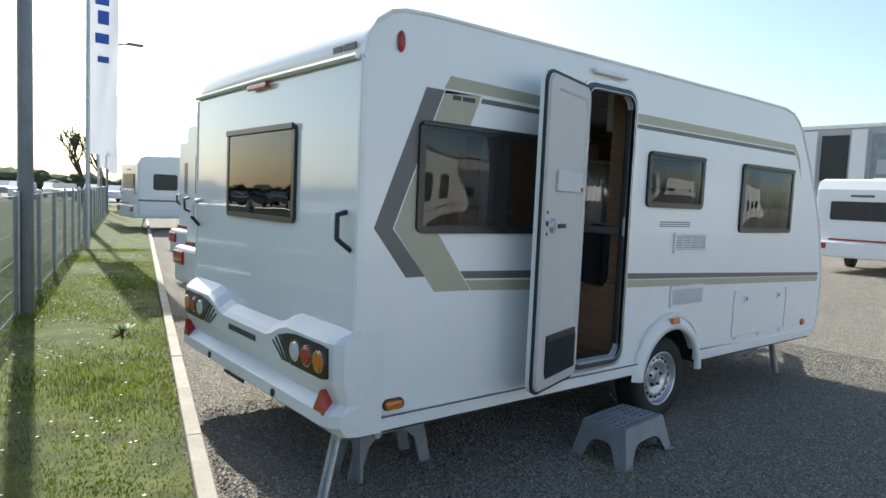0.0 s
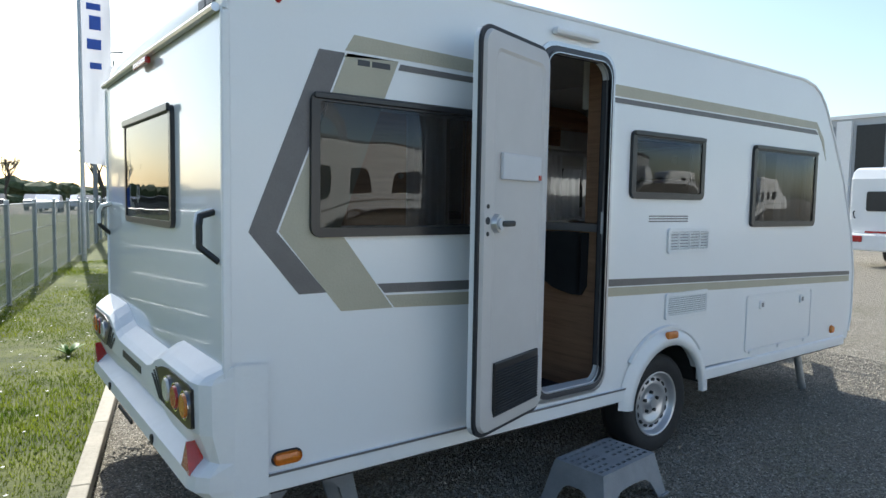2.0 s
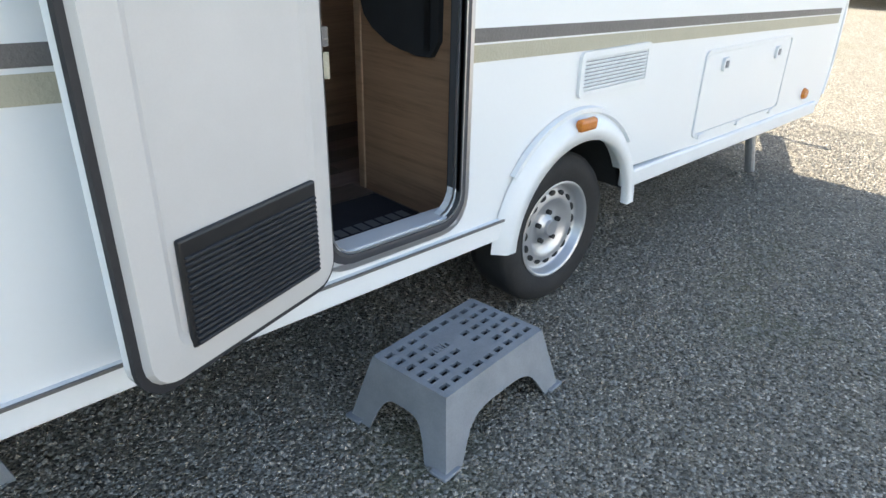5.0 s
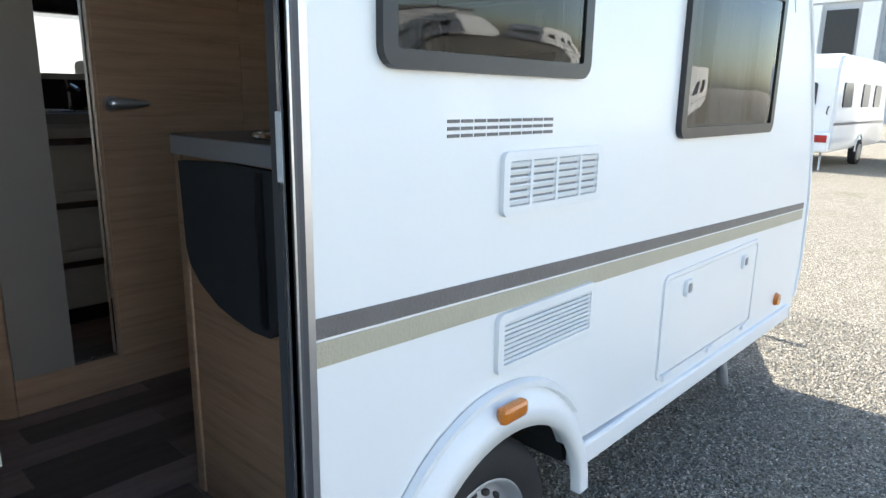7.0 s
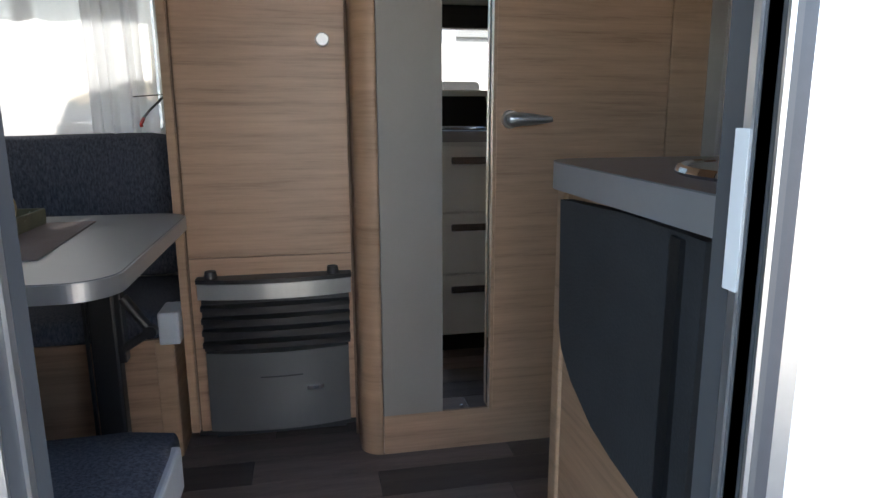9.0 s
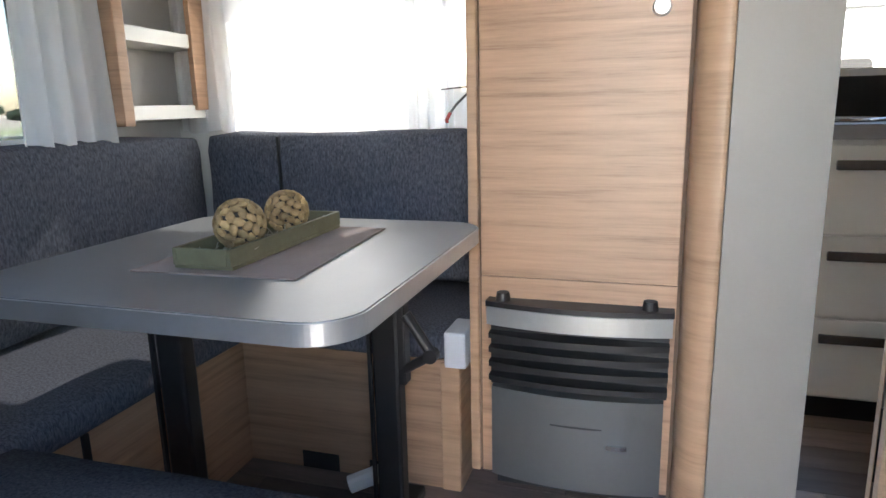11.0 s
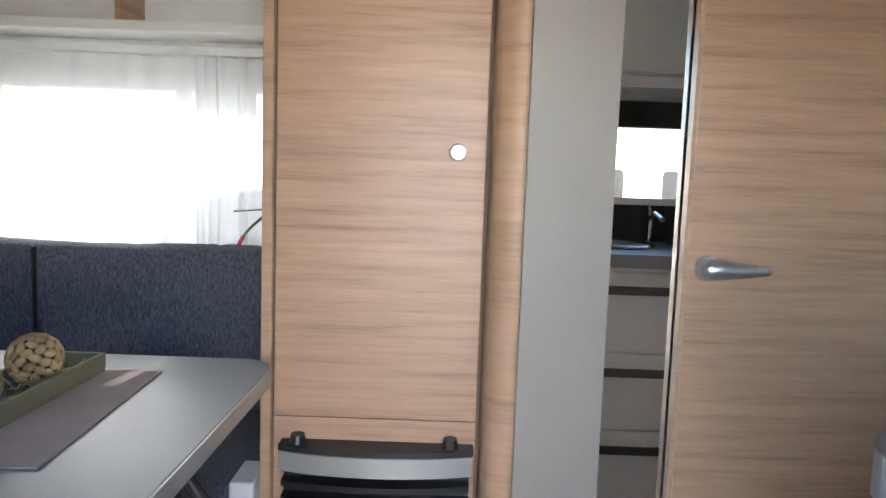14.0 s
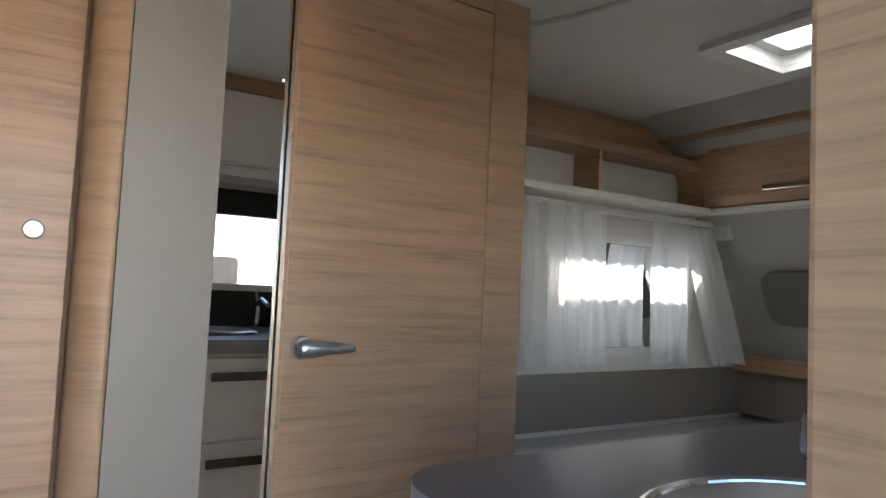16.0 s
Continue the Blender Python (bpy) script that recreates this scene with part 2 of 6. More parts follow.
M["taupe"] = paint("taupe_laminate", (0.275, 0.245, 0.215), 0.5, vary=0.06, grain=120, bump=0.03)
M["liner"] = paint("pale_wall_liner", (0.74, 0.735, 0.71), 0.55, vary=0.05, grain=110, bump=0.04)
M["ceiling"] = paint("pale_ceiling", (0.70, 0.70, 0.68), 0.6, vary=0.04, grain=110, bump=0.04)
M["plank"] = paint("dark_floor_plank", (0.20, 0.15, 0.13), 0.45, vary=0.4, scale=3, grain=22, bump=0.05, stretch=(1, 8, 1), random_shift=0.5)
M["mat"] = paint("navy_doormat", (0.028, 0.03, 0.042), 0.95, vary=0.4, grain=260, bump=0.5)
M["mat_print"] = paint("doormat_print", (0.17, 0.175, 0.19), 0.9, vary=0.2, grain=200, bump=0.2)
M["fabric"] = paint("navy_tweed", (0.13, 0.142, 0.18), 0.95, vary=0.6, scale=170, grain=420, bump=0.5, second=(0.030, 0.035, 0.052), stretch=(1.0, 1.0, 0.35))
M["fabric_light"] = paint("pale_grey_leatherette", (0.56, 0.57, 0.60), 0.6, vary=0.08, grain=90, bump=0.05)
M["laminate"] = paint("grey_table_laminate", (0.195, 0.20, 0.21), 0.33, vary=0.08, grain=150, bump=0.02)
M["table_edge"] = paint("brushed_table_edge", (0.50, 0.50, 0.51), 0.3, 0.7, vary=0.1, grain=70, bump=0.02)
M["counter"] = paint("dark_grey_worktop", (0.10, 0.10, 0.108), 0.28, vary=0.12, grain=150, bump=0.02)
M["counter_edge"] = paint("grey_worktop_edge", (0.27, 0.265, 0.27), 0.4, vary=0.08, grain=80, bump=0.02)
M["pocket"] = paint("black_felt_pocket", (0.035, 0.036, 0.04), 0.9, vary=0.3, grain=200, bump=0.2)
M["black"] = paint("black_plastic_and_shade", (0.017, 0.017, 0.019), 0.4, vary=0.3, bump=0.05)
M["heater"] = paint("anthracite_heater", (0.145, 0.146, 0.142), 0.38, 0.4, vary=0.08, grain=90, bump=0.02)
M["heater_strip"] = paint("silver_heater_strip", (0.55, 0.55, 0.53), 0.32, 0.6, vary=0.1, bump=0.01)
M["cabinet_white"] = paint("cream_white_front", (0.76, 0.76, 0.72), 0.3, vary=0.03, grain=60, bump=0.01)
M["runner"] = paint("taupe_table_runner", (0.36, 0.295, 0.28), 0.95, vary=0.2, grain=240, bump=0.3)
M["tray"] = paint("olive_painted_wood", (0.175, 0.163, 0.095), 0.7, vary=0.25, scale=12, grain=60, bump=0.15)
M["ball"] = paint("dried_pod_scale", (0.42, 0.285, 0.14), 0.8, vary=0.5, scale=30, grain=70, bump=0.3, random_shift=0.3)
M["curtain"] = sheer("white_sheer_curtain", (0.90, 0.91, 0.92), 0.10)
M["satin"] = paint("satin_metal", (0.60, 0.60, 0.60), 0.42, 0.6, vary=0.1, bump=0.01)
M["curtain_grey"] = sheer("grey_curtain", (0.88, 0.88, 0.89), 0.09)
M["bed"] = paint("plastic_wrapped_mattress", (0.78, 0.76, 0.73), 0.2, vary=0.1, scale=5, grain=30, bump=0.25, coat=0.4)
M["fence"] = sheer("fence_screen", (0.17, 0.20, 0.195), 0.36)
M["pole"] = paint("grey_pole", (0.22, 0.23, 0.24), 0.5, 0.5, vary=0.2, bump=0.03)
M["flag"] = sheer("white_flag", (0.50, 0.52, 0.58), 0.02)
M["blue"] = paint("blue_print", (0.03, 0.09, 0.42), 0.6, vary=0.15, bump=0)
M["bark"] = paint("bark", (0.09, 0.075, 0.06), 0.95, vary=0.5, scale=8, grain=40, bump=0.6)
M["leaf"] = paint("far_foliage", (0.10, 0.13, 0.06), 0.9, vary=0.5, scale=2, grain=8, bump=0.2)
M["facade"] = paint("grey_facade_panel", (0.46, 0.48, 0.50), 0.5, vary=0.1, scale=0.5, grain=4, bump=0.02)
M["poster"] = paint("faded_poster", (0.30, 0.35, 0.38), 0.5, vary=0.35, scale=1.2, grain=4, bump=0)
M["carpaint"] = paint("car_paint", (0.35, 0.37, 0.42), 0.2, 0.3, vary=0.1, bump=0, random_shift=0.9, coat=0.6)
M["green_leaf"] = paint("broad_green_leaf", (0.13, 0.26, 0.04), 0.5, vary=0.3, bump=0.05)
mirror_mat = bpy.data.materials.new("mirror_glass")
mirror_mat.use_nodes = True
mb = mirror_mat.node_tree.nodes["Principled BSDF"]
mb.inputs["Base Color"].default_value, mb.inputs["Metallic"].default_value, mb.inputs["Roughness"].default_value = (0.9, 0.91, 0.91, 1), 1.0, 0.0
M["mirror"] = mirror_mat


# ---- shapes ----
def thing(name, base, label, category, group="", kind=""):
    e = new(name)
    e.location = base
    e.empty_display_size = 0.1
    return tagged(e, label, category, group, kind)


def mesh_of(name, bm, mat, smooth=False):
    me = bpy.data.meshes.new(name)
    bmesh.ops.recalc_face_normals(bm, faces=bm.faces)
    bm.to_mesh(me)
    bm.free()
    if smooth:
        me.polygons.foreach_set("use_smooth", [True] * len(me.polygons))
    me.materials.append(M[mat] if isinstance(mat, str) else mat)
    return me


def part(name, bm, mat, parent, label="", smooth=False):
    """Links a bmesh in world places as one mesh object under a thing or a part."""
    ob = new(name, mesh_of(name, bm, mat, smooth))
    ob.parent = parent
    if parent.type == "EMPTY":
        ob.matrix_parent_inverse = Matrix.Translation(-parent.location)
    if label:
        ob["label"] = label
    return ob


def solo(name, bm, mat, label, category, group="", kind="", smooth=False):
    """A thing, or a piece of the setting, that is one mesh, its origin at the middle of its foot."""
    vs = [v.co.copy() for v in bm.verts]
    base = Vector([(min(v[i] for v in vs) + max(v[i] for v in vs)) / 2 for i in range(2)] + [min(v[2] for v in vs)])
    bmesh.ops.translate(bm, verts=bm.verts, vec=-base)
    ob = new(name, mesh_of(name, bm, mat, smooth))
    ob.location = base
    return tagged(ob, label, category, group, kind)


def box(x0, x1, y0, y1, z0, z1, bevel=0.0, seg=2, bm=None):
    bm = bm or bmesh.new()
    r = bmesh.ops.create_cube(bm, size=1)
    bmesh.ops.transform(bm, matrix=Matrix.Translation(((x0 + x1) / 2, (y0 + y1) / 2, (z0 + z1) / 2)) @ Matrix.Diagonal((abs(x1 - x0), abs(y1 - y0), abs(z1 - z0), 1)), verts=r["verts"])
    if bevel:
        es = list({e for v in r["verts"] for e in v.link_edges})
        bmesh.ops.bevel(bm, geom=es, offset=bevel, segments=seg, profile=0.5, affect="EDGES")
    return bm


def rod(p, q, r0, r1=None, n=12, bm=None):
    """A round bar from p to q."""
    bm = bm or bmesh.new()
    p, q = Vector(p), Vector(q)
    d = q - p
    m = Matrix.Translation((p + q) / 2) @ d.to_track_quat("Z", "Y").to_matrix().to_4x4()
    bmesh.ops.create_cone(bm, cap_ends=True, segments=n, radius1=r0, radius2=r0 if r1 is None else r1, depth=d.length, matrix=m)
    return bm


def tube(points, r, n=8, bm=None):
    for a, b in zip(points, points[1:]):
        bm = rod(a, b, r, r, n, bm)
    for p in points[1:-1]:
        bmesh.ops.create_uvsphere(bm, u_segments=n, v_segments=6, radius=r, matrix=Matrix.Translation(p))
    return bm


def plate(outer, holes, axis, a, b):
    """A flat sheet with holes through it; outlines in the two other axes, from a to b along the axis."""
    bm = bmesh.new()

    def put(u, v):
        return {"x": (a, u, v), "y": (u, a, v), "z": (u, v, a)}[axis]

    edges = []
    for loop in [outer, *holes]:
        vs = [bm.verts.new(put(u, v)) for u, v in loop]
        edges += [bm.edges.new((vs[i], vs[(i + 1) % len(vs)])) for i in range(len(vs))]
    bmesh.ops.triangle_fill(bm, edges=edges, use_beauty=True, use_dissolve=False)
    r = bmesh.ops.extrude_face_region(bm, geom=list(bm.faces))
    step = {"x": Vector((b - a, 0, 0)), "y": Vector((0, b - a, 0)), "z": Vector((0, 0, b - a))}[axis]
    bmesh.ops.translate(bm, verts=[v for v in r["geom"] if isinstance(v, bmesh.types.BMVert)], vec=step)
    return bm


def rect(u0, u1, v0, v1, r=0.0, n=5):
    """A rectangle's outline with rounded corners."""
    if not r:
        return [(u0, v0), (u1, v0), (u1, v1), (u0, v1)]
    pts = []
    for cu, cv, s in ((u1 - r, v0 + r, -90), (u1 - r, v1 - r, 0), (u0 + r, v1 - r, 90), (u0 + r, v0 + r, 180)):
        pts += [(cu + r * math.cos(radians(s + 90 * i / n)), cv + r * math.sin(radians(s + 90 * i / n))) for i in range(n + 1)]
    return pts


def ring(u0, u1, v0, v1, w, axis, a, b, r=0.03):
    """A frame of width w round a rectangle."""
    return plate(rect(u0, u1, v0, v1, r), [rect(u0 + w, u1 - w, v0 + w, v1 - w, max(r - w, 0.008))], axis, a, b)


def disc(centre, axis, r, depth, n=32, r2=None, bm=None):
    d = {"x": Vector((depth, 0, 0)), "y": Vector((0, depth, 0)), "z": Vector((0, 0, depth))}[axis]
    return rod(Vector(centre), Vector(centre) + d, r, r2 if r2 is not None else r, n, bm)


def cloth(u0, u1, z0, z1, place, folds, deep, seed, flare=0.0, nu=60, nv=14):
    """A hanging curtain; place(u, depth, z) gives the world place."""
    rnd = random.Random(seed)
    ph = [rnd.uniform(0, 6.28) for _ in range(4)]
    bm = bmesh.new()
    g = []
    for j in range(nv + 1):
        v = j / nv
        row = []
        for i in range(nu + 1):
            s = i / nu
            u = u0 + (u1 - u0) * s
            spread = 1 + flare * (1 - v)
            u = (u0 + u1) / 2 + (u - (u0 + u1) / 2) * spread
            k = math.sin(6.283 * folds * s + ph[0] + 0.5 * math.sin(3 * v + ph[1])) + 0.45 * math.sin(6.283 * folds * 1.7 * s + ph[2] + 1.2 * v)
            row.append(bm.verts.new(place(u, deep * k * (0.6 + 0.4 * (1 - v)), z0 + (z1 - z0) * v + 0.006 * math.sin(9 * s + ph[3]) * (1 - v))))
        g.append(row)
    for j in range(nv):
        for i in range(nu):
            bm.faces.new((g[j][i], g[j][i + 1], g[j + 1][i + 1], g[j + 1][i]))
    return bm


def cushion(x0, x1, y0, y1, z0, z1, bevel=0.05, puff=0.015, seed=1):
    """An upholstered block with soft, slightly uneven faces."""
    bm = box(x0, x1, y0, y1, z0, z1)
    bmesh.ops.subdivide_edges(bm, edges=bm.edges, cuts=7, use_grid_fill=True)
    c, h = Vector(((x0 + x1) / 2, (y0 + y1) / 2, (z0 + z1) / 2)), Vector(((x1 - x0) / 2, (y1 - y0) / 2, (z1 - z0) / 2))
    for v in bm.verts:
        d = v.co - c
        out = Vector([max(abs(d[i]) - (h[i] - bevel), 0) * (1 if d[i] > 0 else -1) for i in range(3)])
        if out.length > 1e-6:
            inner = d - out
            v.co = c + inner + out.normalized() * bevel * min(1.0, out.length / bevel)
        w = noise.noise(v.co * 5 + Vector((seed, 0, 0)))
        n = (v.co - c)
        v.co += Vector([n[i] / max(h[i], 1e-3) for i in range(3)]) * puff * (0.35 + 0.65 * w)
    return bm

# ---- ground ----
W = 2.20           # width of the caravan
FLOOR, CEIL = 0.414, 2.41
KX, KY, KS = -0.65, 0.0, 0.249   # the kerb: x = KX + KS * y


def kerb_x(y):
    return KX + KS * y


gb = bmesh.new()
bmesh.ops.create_grid(gb, x_segments=2, y_segments=2, size=600)
tagged(new("ground", mesh_of("ground", gb, "gravel")), "grey gravel yard with moss patches", "ground", kind="structure")
lawn = bmesh.new()
rows_l = []
for i in range(61):
    y = -8 + i * 1.0
    xs = [kerb_x(y) - 0.06 - (k * 0.45 if k < 9 else 4 + 3.2 ** (k - 8)) for k in range(12)]
    rows_l.append([lawn.verts.new((x, y, 0.03 + 0.025 * noise.noise(Vector((x * 1.5, y * 1.5, 0))))) for x in xs])
for a, b in zip(rows_l, rows_l[1:]):
    for i in range(11):
        lawn.faces.new((a[i], a[i + 1], b[i + 1], b[i]))
solo("lawn", lawn, "soil", "mown grass strip with daisies beside the fence", "lawn", kind="structure", smooth=True)

# kerb of long edging stones
kerb = thing("kerb", (kerb_x(0), 0, 0), "pale concrete edging between gravel and grass", "kerb", kind="structure")
kang = math.atan(KS)
kb = box(-0.045, 0.045, -0.495, 0.495, -0.04, 0.075, 0.008)
kmesh = mesh_of("edging_stone", kb, "kerb")
for i in range(34):
    y = -6 + i * 0.97
    o = new("edging_stone", kmesh)
    o.parent = kerb
    o.matrix_parent_inverse = Matrix.Translation(-kerb.location)
    o.matrix_basis = pose(kerb_x(y), y, 0.012 * noise.noise(Vector((i * 1.7, 0, 0))), 0, 0, -math.degrees(kang))

# ---- the caravan's shell ----
caravan = thing("caravan", (2.5, 1.13, 0), "white touring caravan with grey and beige stripes, door open", "caravan")
TOP = [(5.10, 0.50), (5.13, 0.66), (5.12, 1.0), (5.03, 1.33), (4.86, 1.70), (4.65, 2.03), (4.48, 2.26), (4.39, 2.34), (4.28, 2.395), (4.12, 2.42),
       (3.50, 2.425), (3.20, 2.425), (2.0, 2.425), (0.35, 2.42), (0.20, 2.41), (0.12, 2.39), (0.05, 2.34), (0.0, 2.26), (-0.02, 2.16)]
ARCH_X, ARCH_Z, ARCH_R = 2.602, 0.334, 0.37
arch = [(ARCH_X + ARCH_R * math.cos(radians(a)), ARCH_Z + ARCH_R * math.sin(radians(a))) for a in range(161, 18, -8)]
side_outline = [(-0.02, 0.44), *arch, (5.08, 0.44), *TOP]
DOOR = rect(1.525, 2.002, 0.545, 2.245, 0.09)
WIN_DINER, WIN_KITCHEN, WIN_BED = (0.297, 1.30, 1.362, 1.915), (2.2, 2.9, 1.54, 1.917), (3.468, 4.362, 1.37, 1.917)
FAR_DINER, FAR_BED = (0.28, 1.24, 1.37, 1.905), (3.56, 4.54, 1.33, 1.88)
REAR = (0.625, 1.585, 1.37, 1.90)


def hole(w, pad=0.03, r=0.05):
    return rect(w[0] + pad, w[1] - pad, w[2] + pad, w[3] - pad, r)


part("side_wall", plate(side_outline, [DOOR, hole(WIN_DINER), hole(WIN_KITCHEN), hole(WIN_BED)], "y", 0.0, 0.04), "hammer", caravan)
part("side_wall", plate(side_outline, [hole(FAR_DINER), hole(FAR_BED)], "y", W - 0.04, W), "hammer", caravan)
part("rear_wall", plate(rect(0.004, W - 0.004, 0.44, 2.175), [hole(REAR)], "x", -0.03, -0.0205), "gloss_white", caravan)
part("underfloor", plate([(0.02, 0.04), (2.2, 0.04), (2.2, 0.37), (3.04, 0.37), (3.04, 0.04), (5.05, 0.04), (5.05, W - 0.04), (3.04, W - 0.04), (3.04, W - 0.37), (2.2, W - 0.37), (2.2, W - 0.04), (0.02, W - 0.04)], [], "z", 0.37, FLOOR - 0.014), "dark", caravan)

# roof and front, rolled over the side's outline and rounded at both edges
RINGS = [(0.0, 0.0), (0.012, 0.006), (0.045, 0.012), (0.12, 0.02), (0.30, 0.035), (0.94, 0.045), (1.36, 0.045), (W - 0.30, 0.035), (W - 0.12, 0.02), (W - 0.045, 0.012), (W - 0.012, 0.006), (W, 0.0)]


def rolled(points, skip=None):
    bm = bmesh.new()
    g = []
    for i, (x, z) in enumerate(points):
        a, b = points[max(i - 1, 0)], points[min(i + 1, len(points) - 1)]
        t = Vector((b[0] - a[0], b[1] - a[1])).normalized()
        n = Vector((t.y, -t.x))
        k = 0.2 + 0.8 * max(n.y, 0.0)
        g.append([bm.verts.new((x + n.x * d * k, y, z + n.y * d * k)) for y, d in RINGS])
    for i in range(len(points) - 1):
        for j in range(len(RINGS) - 1):
            if skip and skip(points[i][0], points[i + 1][0], RINGS[j][0]):
                continue
            bm.faces.new((g[i][j], g[i][j + 1], g[i + 1][j + 1], g[i + 1][j]))
    bmesh.ops.recalc_face_normals(bm, faces=bm.faces)
    bmesh.ops.solidify(bm, geom=list(bm.faces), thickness=0.004)
    return bm


part("front_wall", rolled([(5.0, 0.40)] + TOP[:7]), "white", caravan, smooth=True)
roof = part("roof", rolled([TOP[6], *TOP[7:9], (4.24, 2.405), (3.93, 2.424), *TOP[10:]], lambda x0, x1, y: abs(x0 - 3.93) < 0.01 and abs(y - 0.94) < 0.01), "white", caravan, smooth=True)
part("gutter_rail", tube([(-0.045, 0.02, 2.165), (-0.05, W / 2, 2.17), (-0.045, W - 0.02, 2.165)], 0.016), "alu", caravan, "pale rail below the roof")
part("corner_trim", box(-0.036, -0.004, -0.012, 0.012, 0.86, 2.15, 0.006), "plastic_white", caravan)
part("corner_trim", box(-0.036, -0.004, W - 0.012, W + 0.012, 0.86, 2.15, 0.006), "plastic_white", caravan)
trim = bmesh.new()
prof = [(x, z) for x, z in TOP]
for (x0, z0), (x1, z1) in zip(prof, prof[1:]):
    rod((x0, 0.0, z0), (x1, 0.0, z1), 0.011, 0.011, 8, trim)
part("edge_trim", trim, "plastic_white", caravan)

# skirt rail below the side wall
part("skirt", box(0.06, ARCH_X - 0.36, -0.018, 0.03, 0.40, 0.475, 0.01), "plastic_white", caravan)
part("skirt", box(ARCH_X + 0.37, 5.0, -0.018, 0.03, 0.40, 0.475, 0.01), "plastic_white", caravan)
part("skirt_line", box(0.10, ARCH_X - 0.36, -0.023, -0.017, 0.468, 0.476), "dark_decal", caravan)

# wheel arch flange
fl = bmesh.new()
ins, outs, lip = [], [], []
for k in range(0, 29):
    a = radians(178 - k * 176 / 28)
    c, s = math.cos(a), math.sin(a)
    ins.append(fl.verts.new((ARCH_X + 0.345 * c, -0.045, ARCH_Z + 0.345 * s)))
    lip.append(fl.verts.new((ARCH_X + 0.39 * c, -0.045, ARCH_Z + 0.40 * s)))
    outs.append(fl.verts.new((ARCH_X + 0.43 * c, -0.004, ARCH_Z + 0.44 * s)))
inb = [fl.verts.new((v.co.x, -0.012, v.co.z)) for v in ins]
for i in range(28):
    for A, B in ((ins, lip), (lip, outs), (inb, ins)):
        fl.faces.new((A[i], A[i + 1], B[i + 1], B[i]))
part("wheel_arch", fl, "plastic_white", caravan, smooth=True)
ridge = bmesh.new()
rr = [[ridge.verts.new((ARCH_X + r * math.cos(radians(a)), y, ARCH_Z + (r + 0.01) * math.sin(radians(a)))) for r, y in ((0.425, -0.003), (0.432, -0.022), (0.447, -0.022), (0.452, -0.003))] for a in range(38, 146, 4)]
for a, b in zip(rr, rr[1:]):
    for i in range(3):
        ridge.faces.new((a[i], a[i + 1], b[i + 1], b[i]))
part("arch_ridge", ridge, "plastic_white", caravan)
well = bmesh.new()
wl0 = [[well.verts.new((ARCH_X + 0.385 * math.cos(radians(a)), y, ARCH_Z + 0.385 * math.sin(radians(a)))) for a in range(170, 9, -10)] for y in (0.041, 0.36)]
for i in range(16):
    well.faces.new((wl0[0][i], wl0[0][i + 1], wl0[1][i + 1], wl0[1][i]))
part("wheel_well", well, "dark", caravan)
part("wheel_well", plate([(ARCH_X + 0.42 * math.cos(radians(a)), ARCH_Z + 0.42 * math.sin(radians(a))) for a in range(180, -1, -10)], [], "y", 0.34, 0.36), "dark", caravan)
part("side_lamp", box(2.543, 2.643, -0.062, -0.03, 0.72, 0.765, 0.012), "orange", caravan)


def wheel(x, y, z, face):
    """A steel wheel: tyre, pressed rim with slots, hub, bolts. face: -1 towards -y."""
    bm = bmesh.new()
    prof_t = [(0.195, 0.0), (0.225, -0.012), (0.266, -0.014), (0.291, -0.002), (0.304, 0.02), (0.305, 0.07), (0.305, 0.13), (0.291, 0.18), (0.25, 0.19), (0.20, 0.185)]
    n = 48
    g = [[bm.verts.new((x + r * math.cos(6.2832 * k / n), y + d * -face, z + r * math.sin(6.2832 * k / n))) for r, d in prof_t] for k in range(n)]
    for k in range(n):
        for i in range(len(prof_t) - 1):
            bm.faces.new((g[k][i], g[k][i + 1], g[(k + 1) % n][i + 1], g[(k + 1) % n][i]))
    wh = part("wheel", bm, "tyre", caravan, "black tyre on a silver steel rim", smooth=True)
    bm = bmesh.new()
    prof_r = [(0.197, -0.004), (0.190, -0.008), (0.183, 0.004), (0.176, 0.03), (0.168, 0.04), (0.150, 0.035), (0.128, 0.02), (0.105, 0.03), (0.085, 0.045), (0.045, 0.045), (0.04, 0.03), (0.0, 0.03)]
    g = [[bm.verts.new((x + r * math.cos(6.2832 * k / n), y + d * -face, z + r * math.sin(6.2832 * k / n))) for r, d in prof_r] for k in range(n)]
    for k in range(n):
        for i in range(len(prof_r) - 1):
            bm.faces.new((g[k][i], g[k][i + 1], g[(k + 1) % n][i + 1], g[(k + 1) % n][i]))
    part("rim", bm, "rim", wh, smooth=True)
    for k in range(16):
        a = 6.2832 * k / 16
        cx, cz = x + 0.143 * math.cos(a), z + 0.143 * math.sin(a)
        sl = bmesh.new()
        bmesh.ops.create_uvsphere(sl, u_segments=10, v_segments=6, radius=1, matrix=Matrix.Translation((cx, y + 0.030 * -face, cz)) @ Matrix.Rotation(-a, 4, "Y") @ Matrix.Diagonal((0.012, 0.009, 0.019, 1)))
        part("slot", sl, "dark", wh)
    for k in range(5):
        a = 6.2832 * k / 5 + 0.3
        part("bolt", disc((x + 0.062 * math.cos(a), y + 0.046 * -face, z + 0.062 * math.sin(a)), "y", 0.011, 0.018 * face, 6), "dark", wh)
    part("hub_cap", disc((x, y + 0.045 * -face, z), "y", 0.035, 0.03 * face, 20, 0.03), "rim", wh)


wheel(2.593, 0.045, 0.305, -1)
wheel(2.593, W - 0.045, 0.305, 1)


